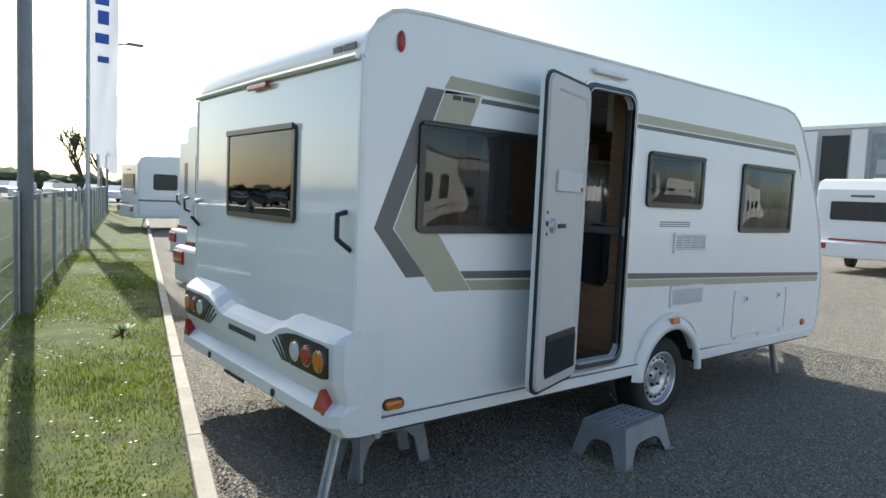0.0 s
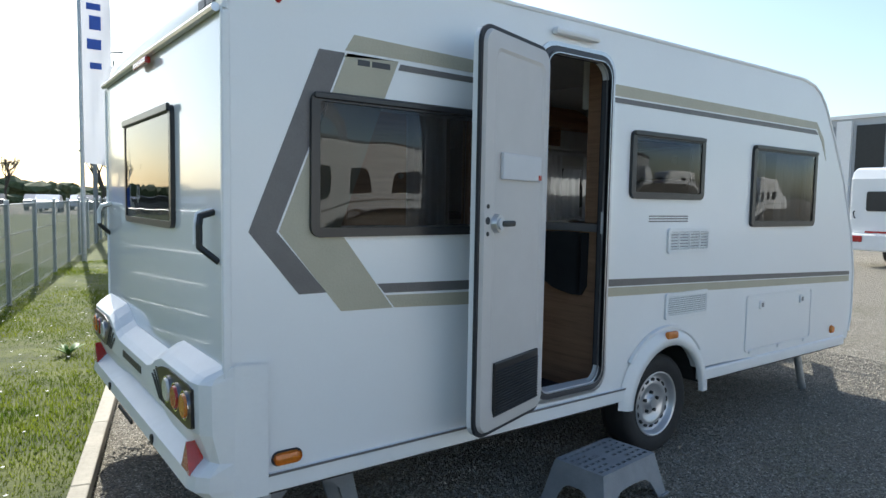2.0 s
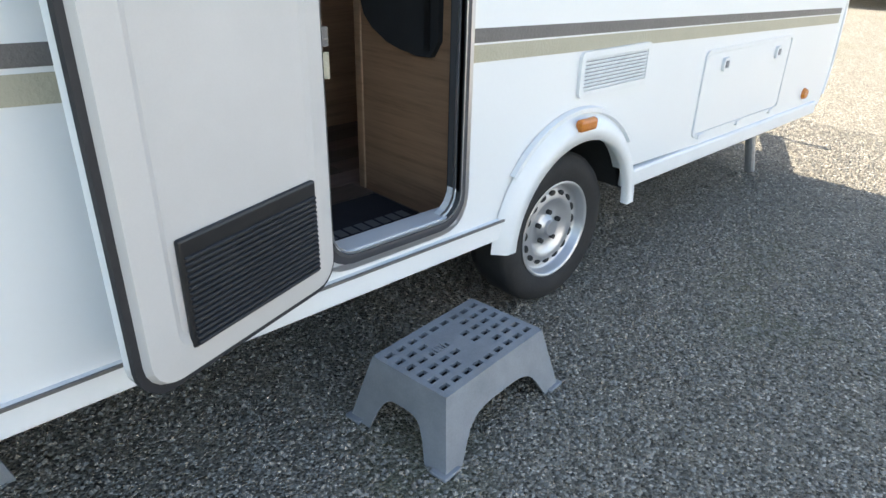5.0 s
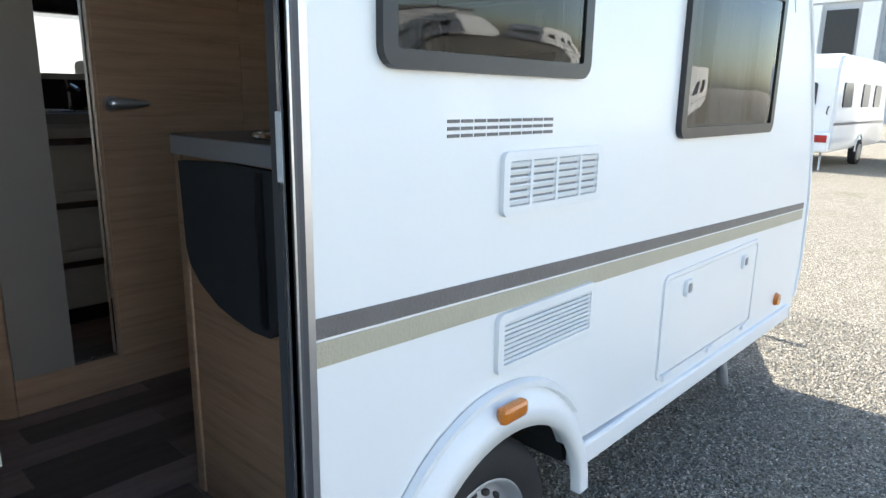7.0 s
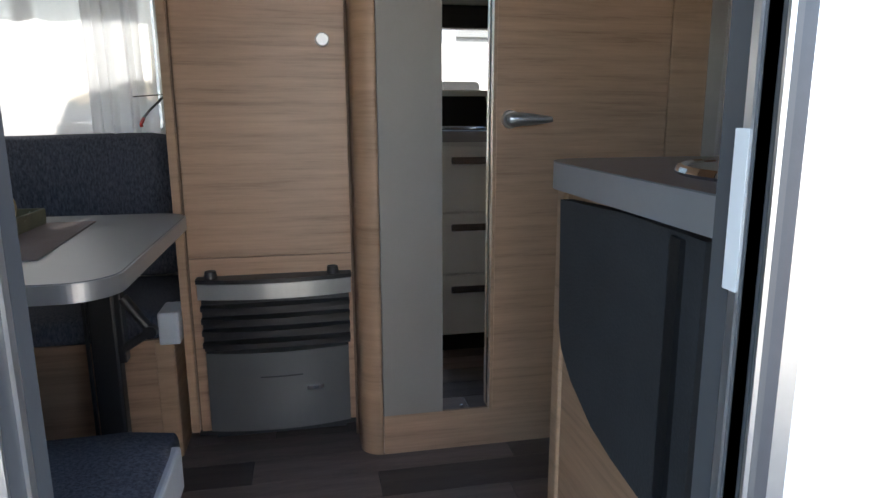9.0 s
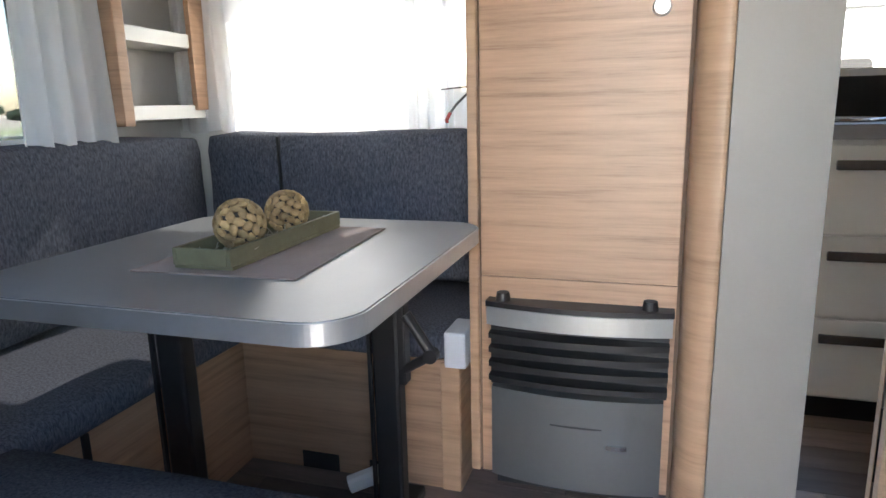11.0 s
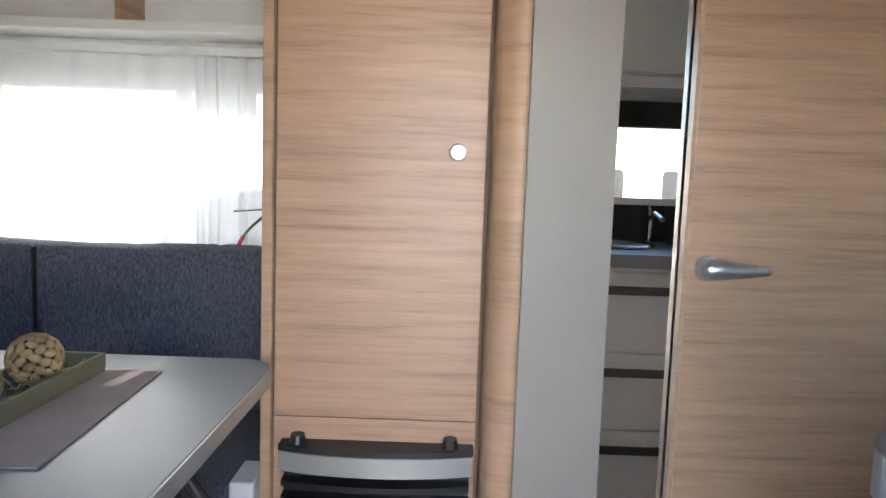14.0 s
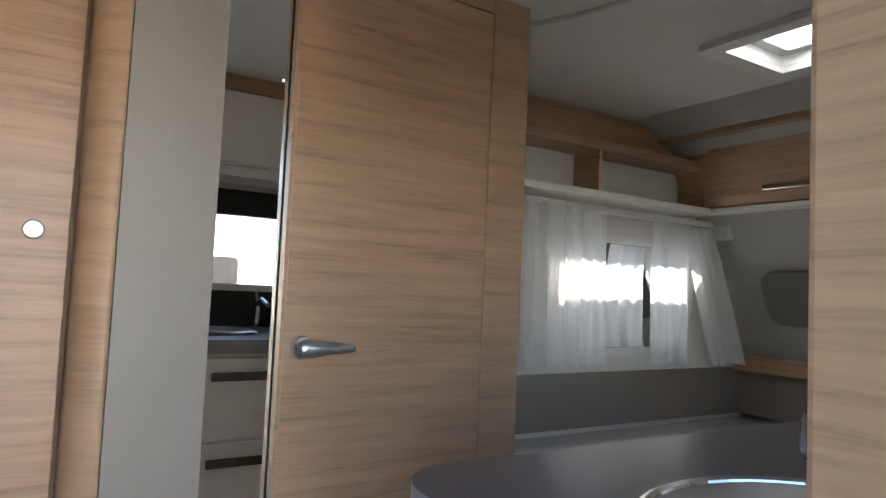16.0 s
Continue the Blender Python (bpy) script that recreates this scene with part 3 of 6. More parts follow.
# stripes and arrow on the side, thin film
def film(name, pts, mat, y0=-0.0025, bump=0.0):
    part(name, plate(pts, [], "y", y0, 0.001), mat, caravan)


film("dark_arrow", [(0.335, 2.075), (0.445, 2.075), (0.165, 1.385), (0.37, 1.145), (0.255, 1.145), (0.06, 1.385)], "dark_decal")
film("beige_arrow", [(0.44, 2.06), (0.455, 2.075), (0.175, 1.385), (0.435, 1.065), (0.675, 1.06), (0.425, 1.385), (0.63, 1.93), (0.69, 2.075)], "beige_decal", -0.0021)
film("beige_arrow", [(0.445, 2.085), (0.485, 2.15), (1.56, 2.125), (1.56, 2.075), (0.70, 2.085)], "beige_decal")
film("dark_stripe", [(0.70, 2.065), (0.69, 2.04), (1.56, 2.03), (1.56, 2.055)], "dark_decal", -0.0028)
film("dark_stripe", [(0.60, 1.165), (0.635, 1.125), (1.56, 1.095), (1.56, 1.14)], "dark_decal", -0.0028)
film("beige_stripe", [(0.64, 1.115), (0.685, 1.06), (1.56, 1.02), (1.56, 1.082)], "beige_decal", -0.0024)
film("dark_stripe", [(2.03, 1.100), (5.05, 0.998), (5.05, 0.968), (2.03, 1.060)], "dark_decal")
film("beige_stripe", [(2.03, 1.054), (5.05, 0.962), (5.05, 0.915), (2.03, 1.005)], "beige_decal")
film("beige_stripe", [(2.03, 2.145), (4.35, 2.135), (4.47, 2.02), (4.53, 1.86), (4.44, 2.00), (4.36, 2.085), (2.03, 2.085)], "beige_decal")
film("dark_stripe", [(2.03, 2.076), (4.34, 2.076), (4.38, 2.045), (2.03, 2.05)], "dark_decal")
for x0, w in ((0.50, 0.055), (0.565, 0.085)):
    film("model_mark", [(x0, 2.035), (x0 + w, 2.035), (x0 + w, 2.058), (x0, 2.058)], "ink", -0.0032)
for k in range(9):
    x0 = 2.39 + k * 0.0427
    for z0 in (1.409, 1.424, 1.439):
        film("maker_mark", [(x0, z0), (x0 + 0.036, z0), (x0 + 0.036, z0 + 0.007), (x0, z0 + 0.007)], "dark_decal")


# windows: black rounded band outside, bulged tinted pane, pale frame inside
def side_window(w, y, face, name="window", divided=0.0):
    x0, x1, z0, z1 = w
    pane_bm = bmesh.new()
    nx, nz = 14, 10
    g = []
    for j in range(nz + 1):
        for i in range(nx + 1):
            u, v = i / nx, j / nz
            g.append(pane_bm.verts.new((x0 + 0.03 + (x1 - x0 - 0.06) * u, y + face * (0.014 + 0.012 * (1 - (2 * u - 1) ** 4) * (1 - (2 * v - 1) ** 4)), z0 + 0.03 + (z1 - z0 - 0.06) * v)))
    for j in range(nz):
        for i in range(nx):
            a = j * (nx + 1) + i
            pane_bm.faces.new((g[a], g[a + 1], g[a + nx + 2], g[a + nx + 1]))
    win = part(name, ring(x0, x1, z0, z1, 0.036, "y", y, y + face * 0.02, 0.04), "frame_black", caravan, "black-framed tinted acrylic window")
    part("pane", pane_bm, "tint", win, smooth=True)
    part("hinge_rail", box(x0 + 0.01, x1 - 0.01, y + face * 0.018, y + face * 0.03, z1 - 0.028, z1 - 0.004, 0.004), "frame_black", win)
    part("inner_frame", ring(x0 + 0.01, x1 - 0.01, z0 + 0.01, z1 - 0.01, 0.03, "y", y - face * 0.047, y - face * 0.062, 0.05), "plastic_white", win)
    if divided:
        part("mullion", box(divided - 0.012, divided + 0.012, y - 0.004 * face, y + face * 0.012, z0 + 0.03, z1 - 0.03, 0.003), "frame_black", win)
    return win


side_window(WIN_DINER, 0.0, -1)
side_window(WIN_KITCHEN, 0.0, -1)
side_window(WIN_BED, 0.0, -1)
side_window(FAR_DINER, W, 1)
side_window(FAR_BED, W, 1)
rw = part("rear_window", ring(*REAR, 0.03, "x", -0.03, -0.05, 0.04), "frame_black", caravan, "black-framed tinted acrylic window")
part("pane", plate(hole(REAR, 0.025), [], "x", -0.046, -0.041), "tint", rw)
part("hinge_rail", box(-0.062, -0.046, REAR[0] + 0.01, REAR[1] - 0.01, REAR[3] - 0.03, REAR[3] + 0.004, 0.004), "frame_black", rw)
part("inner_frame", ring(REAR[0] + 0.01, REAR[1] - 0.01, REAR[2] + 0.01, REAR[3] - 0.01, 0.03, "x", 0.034, 0.046, 0.05), "plastic_white", rw)

# entrance frame: rubber seal and aluminium profile round the opening
ef = part("door_frame", ring(1.498, 2.027, 0.512, 2.275, 0.026, "y", -0.014, 0.0, 0.10), "seal", caravan)
part("frame_profile", ring(1.476, 2.046, 0.492, 2.295, 0.021, "y", -0.009, 0.0, 0.11), "alu", ef)
part("frame_profile", ring(1.518, 2.010, 0.532, 2.252, 0.009, "y", -0.022, 0.04, 0.09), "reveal", ef)
part("draught_strip", ring(1.5255, 2.0025, 0.545, 2.2445, 0.004, "y", 0.004, 0.012, 0.083), "alu", ef)
part("draught_strip", ring(1.5255, 2.0025, 0.545, 2.2445, 0.004, "y", -0.0245, -0.0215, 0.083), "alu", ef)
part("inner_seal", ring(1.503, 2.025, 0.523, 2.267, 0.006, "y", 0.043, 0.062, 0.085), "rubber", ef)
part("inner_profile", ring(1.492, 2.036, 0.512, 2.278, 0.010, "y", 0.043, 0.066, 0.09), "lining_frame", ef)
part("latch_plate", box(1.9982, 2.0008, 0.004, 0.020, 1.348, 1.464, 0.0005), "plastic_white", ef, "white latch plate")
part("door_sill", box(1.53, 1.997, -0.012, 0.07, 0.515, 0.552, 0.006), "lining_frame", ef)
part("awning_lamp", box(1.565, 1.885, -0.045, 0.0, 2.325, 2.36, 0.014), "plastic_white", caravan)

# entrance door, swung out against the side
HX, HY, DA = 1.508, -0.027, radians(198)
door_dir = Vector((math.cos(DA), math.sin(DA), 0))      # from hinge to free edge
door_out = Vector((door_dir.y, -door_dir.x, 0))          # towards the walker
if door_out.y > 0:
    door_out = -door_out


def on_door(bm):
    """From (along, out, up) to the open door's place."""
    for v in bm.verts:
        u, d, z = v.co
        p = Vector((HX, HY, 0)) + door_dir * u + door_out * d
        v.co = (p.x, p.y, z)
    return bm


DW, DZ0, DZ1 = 0.60, 0.50, 2.235
door_leaf = part("entrance_door", on_door(plate(rect(0, DW, DZ0, DZ1, 0.075), [], "y", -0.022, 0.004)), "white", caravan, "open entrance door with grey lining")
part("door_seal", on_door(ring(-0.004, DW + 0.004, DZ0 - 0.004, DZ1 + 0.004, 0.026, "y", 0.004, 0.018, 0.078)), "rubber", door_leaf)
shell = bmesh.new()
outl = [rect(0.012, DW - 0.012, DZ0 + 0.012, DZ1 - 0.012, 0.07), rect(0.02, DW - 0.02, DZ0 + 0.02, DZ1 - 0.02, 0.065), rect(0.075, DW - 0.085, DZ0 + 0.085, DZ1 - 0.085, 0.04), rect(0.09, DW - 0.10, DZ0 + 0.10, DZ1 - 0.10, 0.035)]
dep = [0.018, 0.034, 0.040, 0.033]
loops = [[shell.verts.new((u, d, z)) for u, z in o] for o, d in zip(outl, dep)]
for A, B in zip(loops, loops[1:]):
    for i in range(len(A)):
        j = (i + 1) % len(A)
        shell.faces.new((A[i], A[j], B[j], B[i]))
shell.faces.new(loops[-1])
part("door_lining", on_door(shell), "lining", door_leaf, "pale grey plastic lining")
part("bag_holder", on_door(box(0.11, 0.46, 0.033, 0.050, 1.605, 1.72, 0.005)), "lining_frame", door_leaf)
part("red_button", on_door(box(0.115, 0.14, 0.049, 0.055, 1.61, 1.635, 0.003)), "red", door_leaf)
lockb = on_door(disc((DW - 0.105, 0.033, 1.418), "y", 0.042, 0.03, 28, 0.036))
lock = part("lock_rosette", lockb, "alu", door_leaf)
part("lock_ring", on_door(disc((DW - 0.105, 0.061, 1.418), "y", 0.024, 0.01, 20)), "lining_frame", lock)
part("door_lever", on_door(box(DW - 0.215, DW - 0.105, 0.058, 0.078, 1.405, 1.430, 0.008)), "black", lock)
for dz in (-0.055, 0.0, 0.06):
    part("bolt_hole", on_door(disc((DW - 0.045, 0.034, 1.43 + dz), "y", 0.010 if dz else 0.016, 0.004, 12)), "black", door_leaf)
waste = part("waste_bin", on_door(box(0.085, 0.485, 0.030, 0.046, 0.575, 0.815, 0.006)), "black", door_leaf, "black ribbed door bin")
for k in range(16):
    part("rib", on_door(box(0.093, 0.477, 0.044, 0.053, 0.585 + k * 0.0125, 0.591 + k * 0.0125, 0.0015)), "pocket", waste)


# vents, hatch, lamps
def vent(x0, x1, z0, z1, slats, bars, label):
    v = part("vent_grille", ring(x0, x1, z0, z1, 0.022, "y", -0.014, 0.0, 0.02), "plastic_white", caravan, label)
    # grey back plate: its colour carries the shade between the slats
    part("vent_gap_shade", box(x0 + 0.02, x1 - 0.02, -0.004, -0.0015, z0 + 0.02, z1 - 0.02), "counter_edge", v)
    h = (z1 - z0 - 0.044) / slats
    for k in range(slats):
        zc = z0 + 0.022 + h * (k + 0.5)
        b = box(x0 + 0.02, x1 - 0.02, -0.003, 0.003, -h * 0.36, h * 0.36, 0.001, 1)
        bmesh.ops.rotate(b, verts=b.verts, cent=(0, 0, 0), matrix=Matrix.Rotation(radians(30), 3, "X"))
        bmesh.ops.translate(b, verts=b.verts, vec=(0, -0.008, zc))
        part("slat", b, "plastic_white", v)
    for k in range(bars):
        xc = x0 + (x1 - x0) * (k + 1) / (bars + 1)
        part("bar", box(xc - 0.005, xc + 0.005, -0.014, -0.004, z0 + 0.02, z1 - 0.02), "plastic_white", v)


vent(2.568, 2.998, 1.222, 1.372, 6, 3, "white slatted fridge vent")
vent(2.57, 3.012, 0.828, 0.985, 9, 0, "white slatted fridge vent")
hat = part("service_hatch", ring(3.49, 4.42, 0.515, 0.905, 0.016, "y", -0.008, 0.0, 0.03), "plastic_white", caravan, "white service hatch with two latches")
part("hatch_panel", plate(rect(3.51, 4.40, 0.535, 0.885, 0.025), [], "y", -0.005, 0.0), "hammer", hat)
for hx in (3.68, 4.25):
    part("latch", ring(hx - 0.03, hx + 0.03, 0.80, 0.86, 0.012, "y", -0.018, -0.004, 0.012), "plastic_white", hat)
    part("latch_key", box(hx - 0.012, hx + 0.012, -0.02, -0.004, 0.815, 0.845, 0.004), "counter_edge", hat)
for hx in (3.56, 3.95, 4.33):
    part("hinge", box(hx - 0.025, hx + 0.025, -0.016, 0.0, 0.505, 0.53, 0.004), "plastic_white", hat)
mk = part("side_marker", box(0.15, 0.262, -0.022, 0.0, 0.50, 0.545, 0.02), "orange", caravan)
part("marker_base", plate(rect(0.144, 0.268, 0.494, 0.551, 0.028), [], "y", -0.006, 0.0), "rubber", mk)
part("side_marker", disc((4.785, -0.001, 0.545), "y", 0.033, -0.018, 20, 0.026), "orange", caravan)
tm = bmesh.new()
bmesh.ops.create_uvsphere(tm, u_segments=16, v_segments=10, radius=1, matrix=Matrix.Translation((0.172, -0.006, 2.262)) @ Matrix.Diagonal((0.022, 0.018, 0.05, 1)))
part("top_marker", tm, "red", caravan, smooth=True)

# rear: bumper with lights, handles, third brake light
bump = bmesh.new()
profb = [(-0.03, 0.905), (-0.095, 0.865), (-0.122, 0.84), (-0.118, 0.655), (-0.078, 0.55), (-0.135, 0.505), (-0.142, 0.45), (-0.08, 0.40), (0.10, 0.40)]
ys = [(-0.024, "wrap"), (-0.021, 0.0), (0.0, 0.62), (0.04, 0.9), (0.10, 1.0), (0.34, 1.0), (0.52, 1.0), (0.62, 1.0), (0.70, 1.0), (0.78, 1.0), (1.13, 1.0)]
ys = ys + [(W - y, k) for y, k in reversed(ys[:-1])]
gb2 = []
for y, k in ys:
    edge = min(y, W - y)
    mid = max(0.0, min(1.0, (edge - 0.52) / 0.26))
    mid = mid * mid * (3 - 2 * mid)
    row = []
    for n_, (x, z) in enumerate(profb):
        zz = z - (0.085 * mid if n_ < 3 else 0)
        xx = 0.125 if k == "wrap" else (x * k if x < 0 else x)
        if n_ == 4:
            xx += 0.02 * mid
        row.append(bump.verts.new((xx, y, zz)))
    gb2.append(row)
for a, b in zip(gb2, gb2[1:]):
    for i in range(len(profb) - 1):
        bump.faces.new((a[i], a[i + 1], b[i + 1], b[i]))
bmesh.ops.bevel(bump, geom=[e for e in bump.edges if len(e.link_faces) == 2 and e.calc_face_angle(0) > 0.35], offset=0.006, segments=2, affect="EDGES")
bumper = part("rear_bumper", bump, "plastic_white", caravan, "moulded white rear bumper with round lamps")
for side in (0, 1):
    def sy(y, s=side):
        return W - y if s else y
    part("lamp_panel", plate([(sy(y), z) for y, z in ((0.075, 0.815), (0.075, 0.672), (0.12, 0.662), (0.44, 0.662), (0.58, 0.79), (0.50, 0.812), (0.40, 0.825), (0.12, 0.825))], [], "x", -0.1275, -0.10), "frame_black", bumper)
    for yy, col in ((0.145, "orange"), (0.27, "red"), (0.395, "lens")):
        lb = disc((-0.127, sy(yy), 0.742), "x", 0.049, -0.014, 28, 0.042)
        lamp_ = part("round_lamp", lb, col, bumper)
        part("lamp_ring", plate([(sy(yy) + 0.055 * math.cos(a * 0.2618), 0.742 + 0.055 * math.sin(a * 0.2618)) for a in range(24)], [[(sy(yy) + 0.049 * math.cos(a * 0.2618), 0.742 + 0.049 * math.sin(a * 0.2618)) for a in range(24)]], "x", -0.134, -0.127), "chrome", lamp_)
    for k in range(3):
        o_ = 0.035 * k
        part("hatching", plate([(sy(0.600 + o_), 0.79 - 0.022 * k), (sy(0.614 + o_), 0.787 - 0.022 * k), (sy(0.484 + o_), 0.662), (sy(0.470 + o_), 0.662)], [], "x", -0.1255, -0.115), "ink", bumper)
    part("reflector", plate([(sy(0.075), 0.50), (sy(0.19), 0.49), (sy(0.115), 0.615)], [], "x", -0.135, -0.08), "red", bumper, "red reflector triangle")
    part("rubber_plug", disc((-0.138, sy(0.62), 0.47), "x", 0.022, -0.008, 16), "rubber", bumper)
    h0 = sy(0.10)
    part("grab_handle", tube([(-0.03, h0, 1.455), (-0.08, h0, 1.44), (-0.09, sy(0.08), 1.41), (-0.09, sy(0.08), 1.33), (-0.03, sy(0.05), 1.275)], 0.012), "black", caravan)
    part("handle_shroud", tube([(-0.03, sy(0.115), 1.46), (-0.085, sy(0.115), 1.447), (-0.097, sy(0.095), 1.41), (-0.097, sy(0.095), 1.34)], 0.011), "plastic_white", caravan)
for k in range(9):
    y0 = 1.31 - k * 0.046
    part("maker_mark", box(-0.124, -0.112, y0 - 0.034, y0, 0.688, 0.722), "ink", bumper)
part("plate_lamp", box(-0.152, -0.14, 1.0, 1.30, 0.425, 0.445, 0.004), "dark", bumper)
part("brake_light", box(-0.07, -0.045, 0.965, 1.235, 2.12, 2.15, 0.006), "red", caravan)
for k, (y0, y1) in enumerate(((0.20, 0.28), (0.07, 0.185))):
    part("model_mark", box(-0.028, -0.024, y0, y1, 2.208, 2.238), "ink", caravan)
# corner steady and its crank end under the rear
st = part("corner_steady", box(0.02, 0.08, 0.22, 0.27, 0.30, 0.40, 0.004), "galv", caravan)
for dy in (0.0, 0.05):
    part("steady_leg", rod((0.05, 0.22 + dy, 0.37), (-0.07, 0.16 + dy, 0.02), 0.014), "galv", st)
part("steady_foot", box(-0.11, -0.03, 0.12, 0.26, 0.0, 0.02, 0.005), "galv", st)
part("steady_socket", disc((0.12, -0.01, 0.385), "y", 0.02, 0.05, 14), "galv", st)
# axle, drawbar
part("axle", rod((2.593, 0.1, 0.305), (2.593, W - 0.1, 0.305), 0.03), "dark", caravan)
for y0 in (0.55, W - 0.55):
    part("drawbar", box(5.0, 6.0, 0, 0.06, 0.36, 0.46), "galv", caravan).matrix_basis = Matrix.Translation((5.0, y0, 0)) @ Matrix.Rotation(radians(26 if y0 < 1 else -26), 4, "Z") @ Matrix.Translation((-5.0, 0, 0))
part("jockey_wheel", rod((5.9, W / 2, 0.1), (5.9, W / 2, 0.8), 0.025), "galv", caravan)
part("front_steady", rod((4.75, 0.25, 0.38), (4.85, 0.22, 0.0), 0.03), "galv", caravan)

# rooflight
RL = (3.53, 3.90, 0.96, 1.345)
rl = part("rooflight", ring(RL[0] - 0.02, RL[1] + 0.05, RL[2] - 0.03, RL[3] + 0.03, 0.06, "z", CEIL - 0.022, CEIL - 0.001, 0.02), "plastic_white", caravan, "rooflight with pale frame and milky dome")
part("rooflight_shaft", ring(RL[0] + 0.03, RL[1], RL[2] + 0.02, RL[3] - 0.02, 0.012, "z", CEIL - 0.001, 2.50, 0.02), "plastic_white", rl)
part("blind_frame", ring(RL[0] + 0.04, RL[1] - 0.01, RL[2] + 0.03, RL[3] - 0.03, 0.045, "z", CEIL + 0.035, CEIL + 0.05, 0.02), "liner", rl)
part("rooflight_dome", box(RL[0] + 0.0, RL[1] + 0.03, RL[2] - 0.01, RL[3] + 0.01, 2.485, 2.54, 0.02), "milky", rl)

# ---- inside: linings ----
def wall(name, bm, mat, label):
    return solo(name, bm, mat, label, "wall", kind="structure")


IN0, IN1 = 0.052, W - 0.052
inner = [(0.034, FLOOR), (5.0, FLOOR), (5.02, 1.0), (4.93, 1.32), (4.76, 1.70), (4.55, 2.03), (4.38, 2.25), (4.28, 2.33), (4.15, 2.385), (4.0, CEIL + 0.008), (0.36, CEIL + 0.008), (0.2, 2.39), (0.12, 2.36), (0.07, 2.32), (0.034, 2.25)]
wall("wall_door_side", plate([inner[0], (2.2, FLOOR), (2.2, 0.70), (3.04, 0.70), (3.04, FLOOR), *inner[1:]], [rect(1.502, 2.026, 0.522, 2.268, 0.09), hole(WIN_DINER), hole(WIN_KITCHEN), hole(WIN_BED)], "y", 0.042, IN0), "liner", "pale grey wall lining with window openings")
wall("wall_far_side", plate(inner, [hole(FAR_DINER), hole(FAR_BED)], "y", IN1, W - 0.042), "liner", "pale grey wall lining with window openings")
wall("wall_rear", plate(rect(IN0, IN1, FLOOR, 2.25), [hole(REAR)], "x", 0.022, 0.033), "liner", "pale grey rear wall lining with one window")
fw = bmesh.new()
fr_pts = [(5.02, FLOOR), (5.03, 1.0), (4.94, 1.32), (4.77, 1.70), (4.56, 2.03), (4.385, 2.25), (4.285, 2.33), (4.155, 2.387), (4.0, CEIL + 0.009)]
cols = [[fw.verts.new((x, y, z)) for y in (0.045, W - 0.045)] for x, z in fr_pts]
for a, b in zip(cols, cols[1:]):
    fw.faces.new((a[0], a[1], b[1], b[0]))
bmesh.ops.solidify(fw, geom=list(fw.faces), thickness=0.01)
wall("wall_front", fw, "liner", "pale sloping front wall lining")
solo("ceiling", plate(rect(0.3, 4.23, 0.045, W - 0.045), [rect(RL[0], RL[1], RL[2], RL[3], 0.03)], "z", CEIL, CEIL + 0.008), "ceiling", "pale grey caravan ceiling with rooflight opening", "ceiling", kind="structure")
solo("ceiling_rail", tube([(2.98, 1.55, 2.40), (3.05, 1.42, 2.405), (3.12, 1.1, 2.408), (3.14, 0.7, 2.408)], 0.007), "satin", "grey curtain rail fixed under the ceiling", "curtain rail")

# floor of dark planks, laid across
floor_base = solo("floor", plate([(0.03, IN0), (2.2, IN0), (2.2, 0.37), (3.04, 0.37), (3.04, IN0), (5.0, IN0), (5.0, IN1), (0.03, IN1)], [], "z", FLOOR - 0.012, FLOOR - 0.004), "dark", "dark wood-look plank floor", "floor", kind="structure")
pl_mesh = {}
for k in range(16):
    y0 = IN0 + 0.003 + k * 0.135
    x = 0.4 - (k * 0.37) % 0.8
    while x < 3.3:
        ln = 0.8
        a, b = max(x, 0.05), min(x + ln, 3.2 if y0 > 0.36 else 2.19)
        if b - a > 0.05:
            key = round(b - a, 3)
            if key not in pl_mesh:
                bmk = box(-key / 2 + 0.001, key / 2 - 0.001, -0.0665, 0.0665, -0.004, 0.0, 0.0008, 1)
                pl_mesh[key] = mesh_of("plank", bmk, "plank")
            o = new("plank", pl_mesh[key])
            o.parent = floor_base
            o.matrix_parent_inverse = Matrix.Translation(-floor_base.location)
            o.matrix_basis = Matrix.Translation(((a + b) / 2, y0 + 0.0675, FLOOR))
        x += ln
door_mat = thing("doormat", (1.8, 0.35, FLOOR), "navy doormat with faded grey lettering inside the entrance", "doormat")
part("mat_body", box(1.60, 2.11, 0.10, 0.56, FLOOR + 0.001, FLOOR + 0.012, 0.004), "mat", door_mat)
for k in range(9):
    x0 = 1.68 + k * 0.045
    part("print", box(x0, x0 + 0.034, 0.30, 0.355, FLOOR + 0.0115, FLOOR + 0.0135), "mat_print", door_mat)
for k in range(4):
    x0 = 1.80 + k * 0.06
    part("print", box(x0, x0 + 0.04, 0.235, 0.25, FLOOR + 0.0115, FLOOR + 0.0135), "mat_print", door_mat)

# ---- wardrobe with heater ----
ward = thing("wardrobe", (1.56, 1.9, FLOOR), "tall oak-look wardrobe with a heater built into its foot", "wardrobe")
part("side_panel", box(1.306, 1.332, 1.628, IN1, 0.482, CEIL, 0.004), "oak_edge", ward)
part("carcass", box(1.332, 1.83, 1.66, IN1, 0.482, CEIL), "oak", ward)
wd = part("door", box(1.338, 1.822, 1.636, 1.66, 1.042, CEIL - 0.01, 0.002), "oak", ward)
part("shadow_gap", box(1.823, 1.8315, 1.652, 1.66, FLOOR, CEIL), "seam_brown", ward)
part("seam", box(1.332, 1.338, 1.645, 1.66, 0.482, CEIL), "seam_brown", ward)
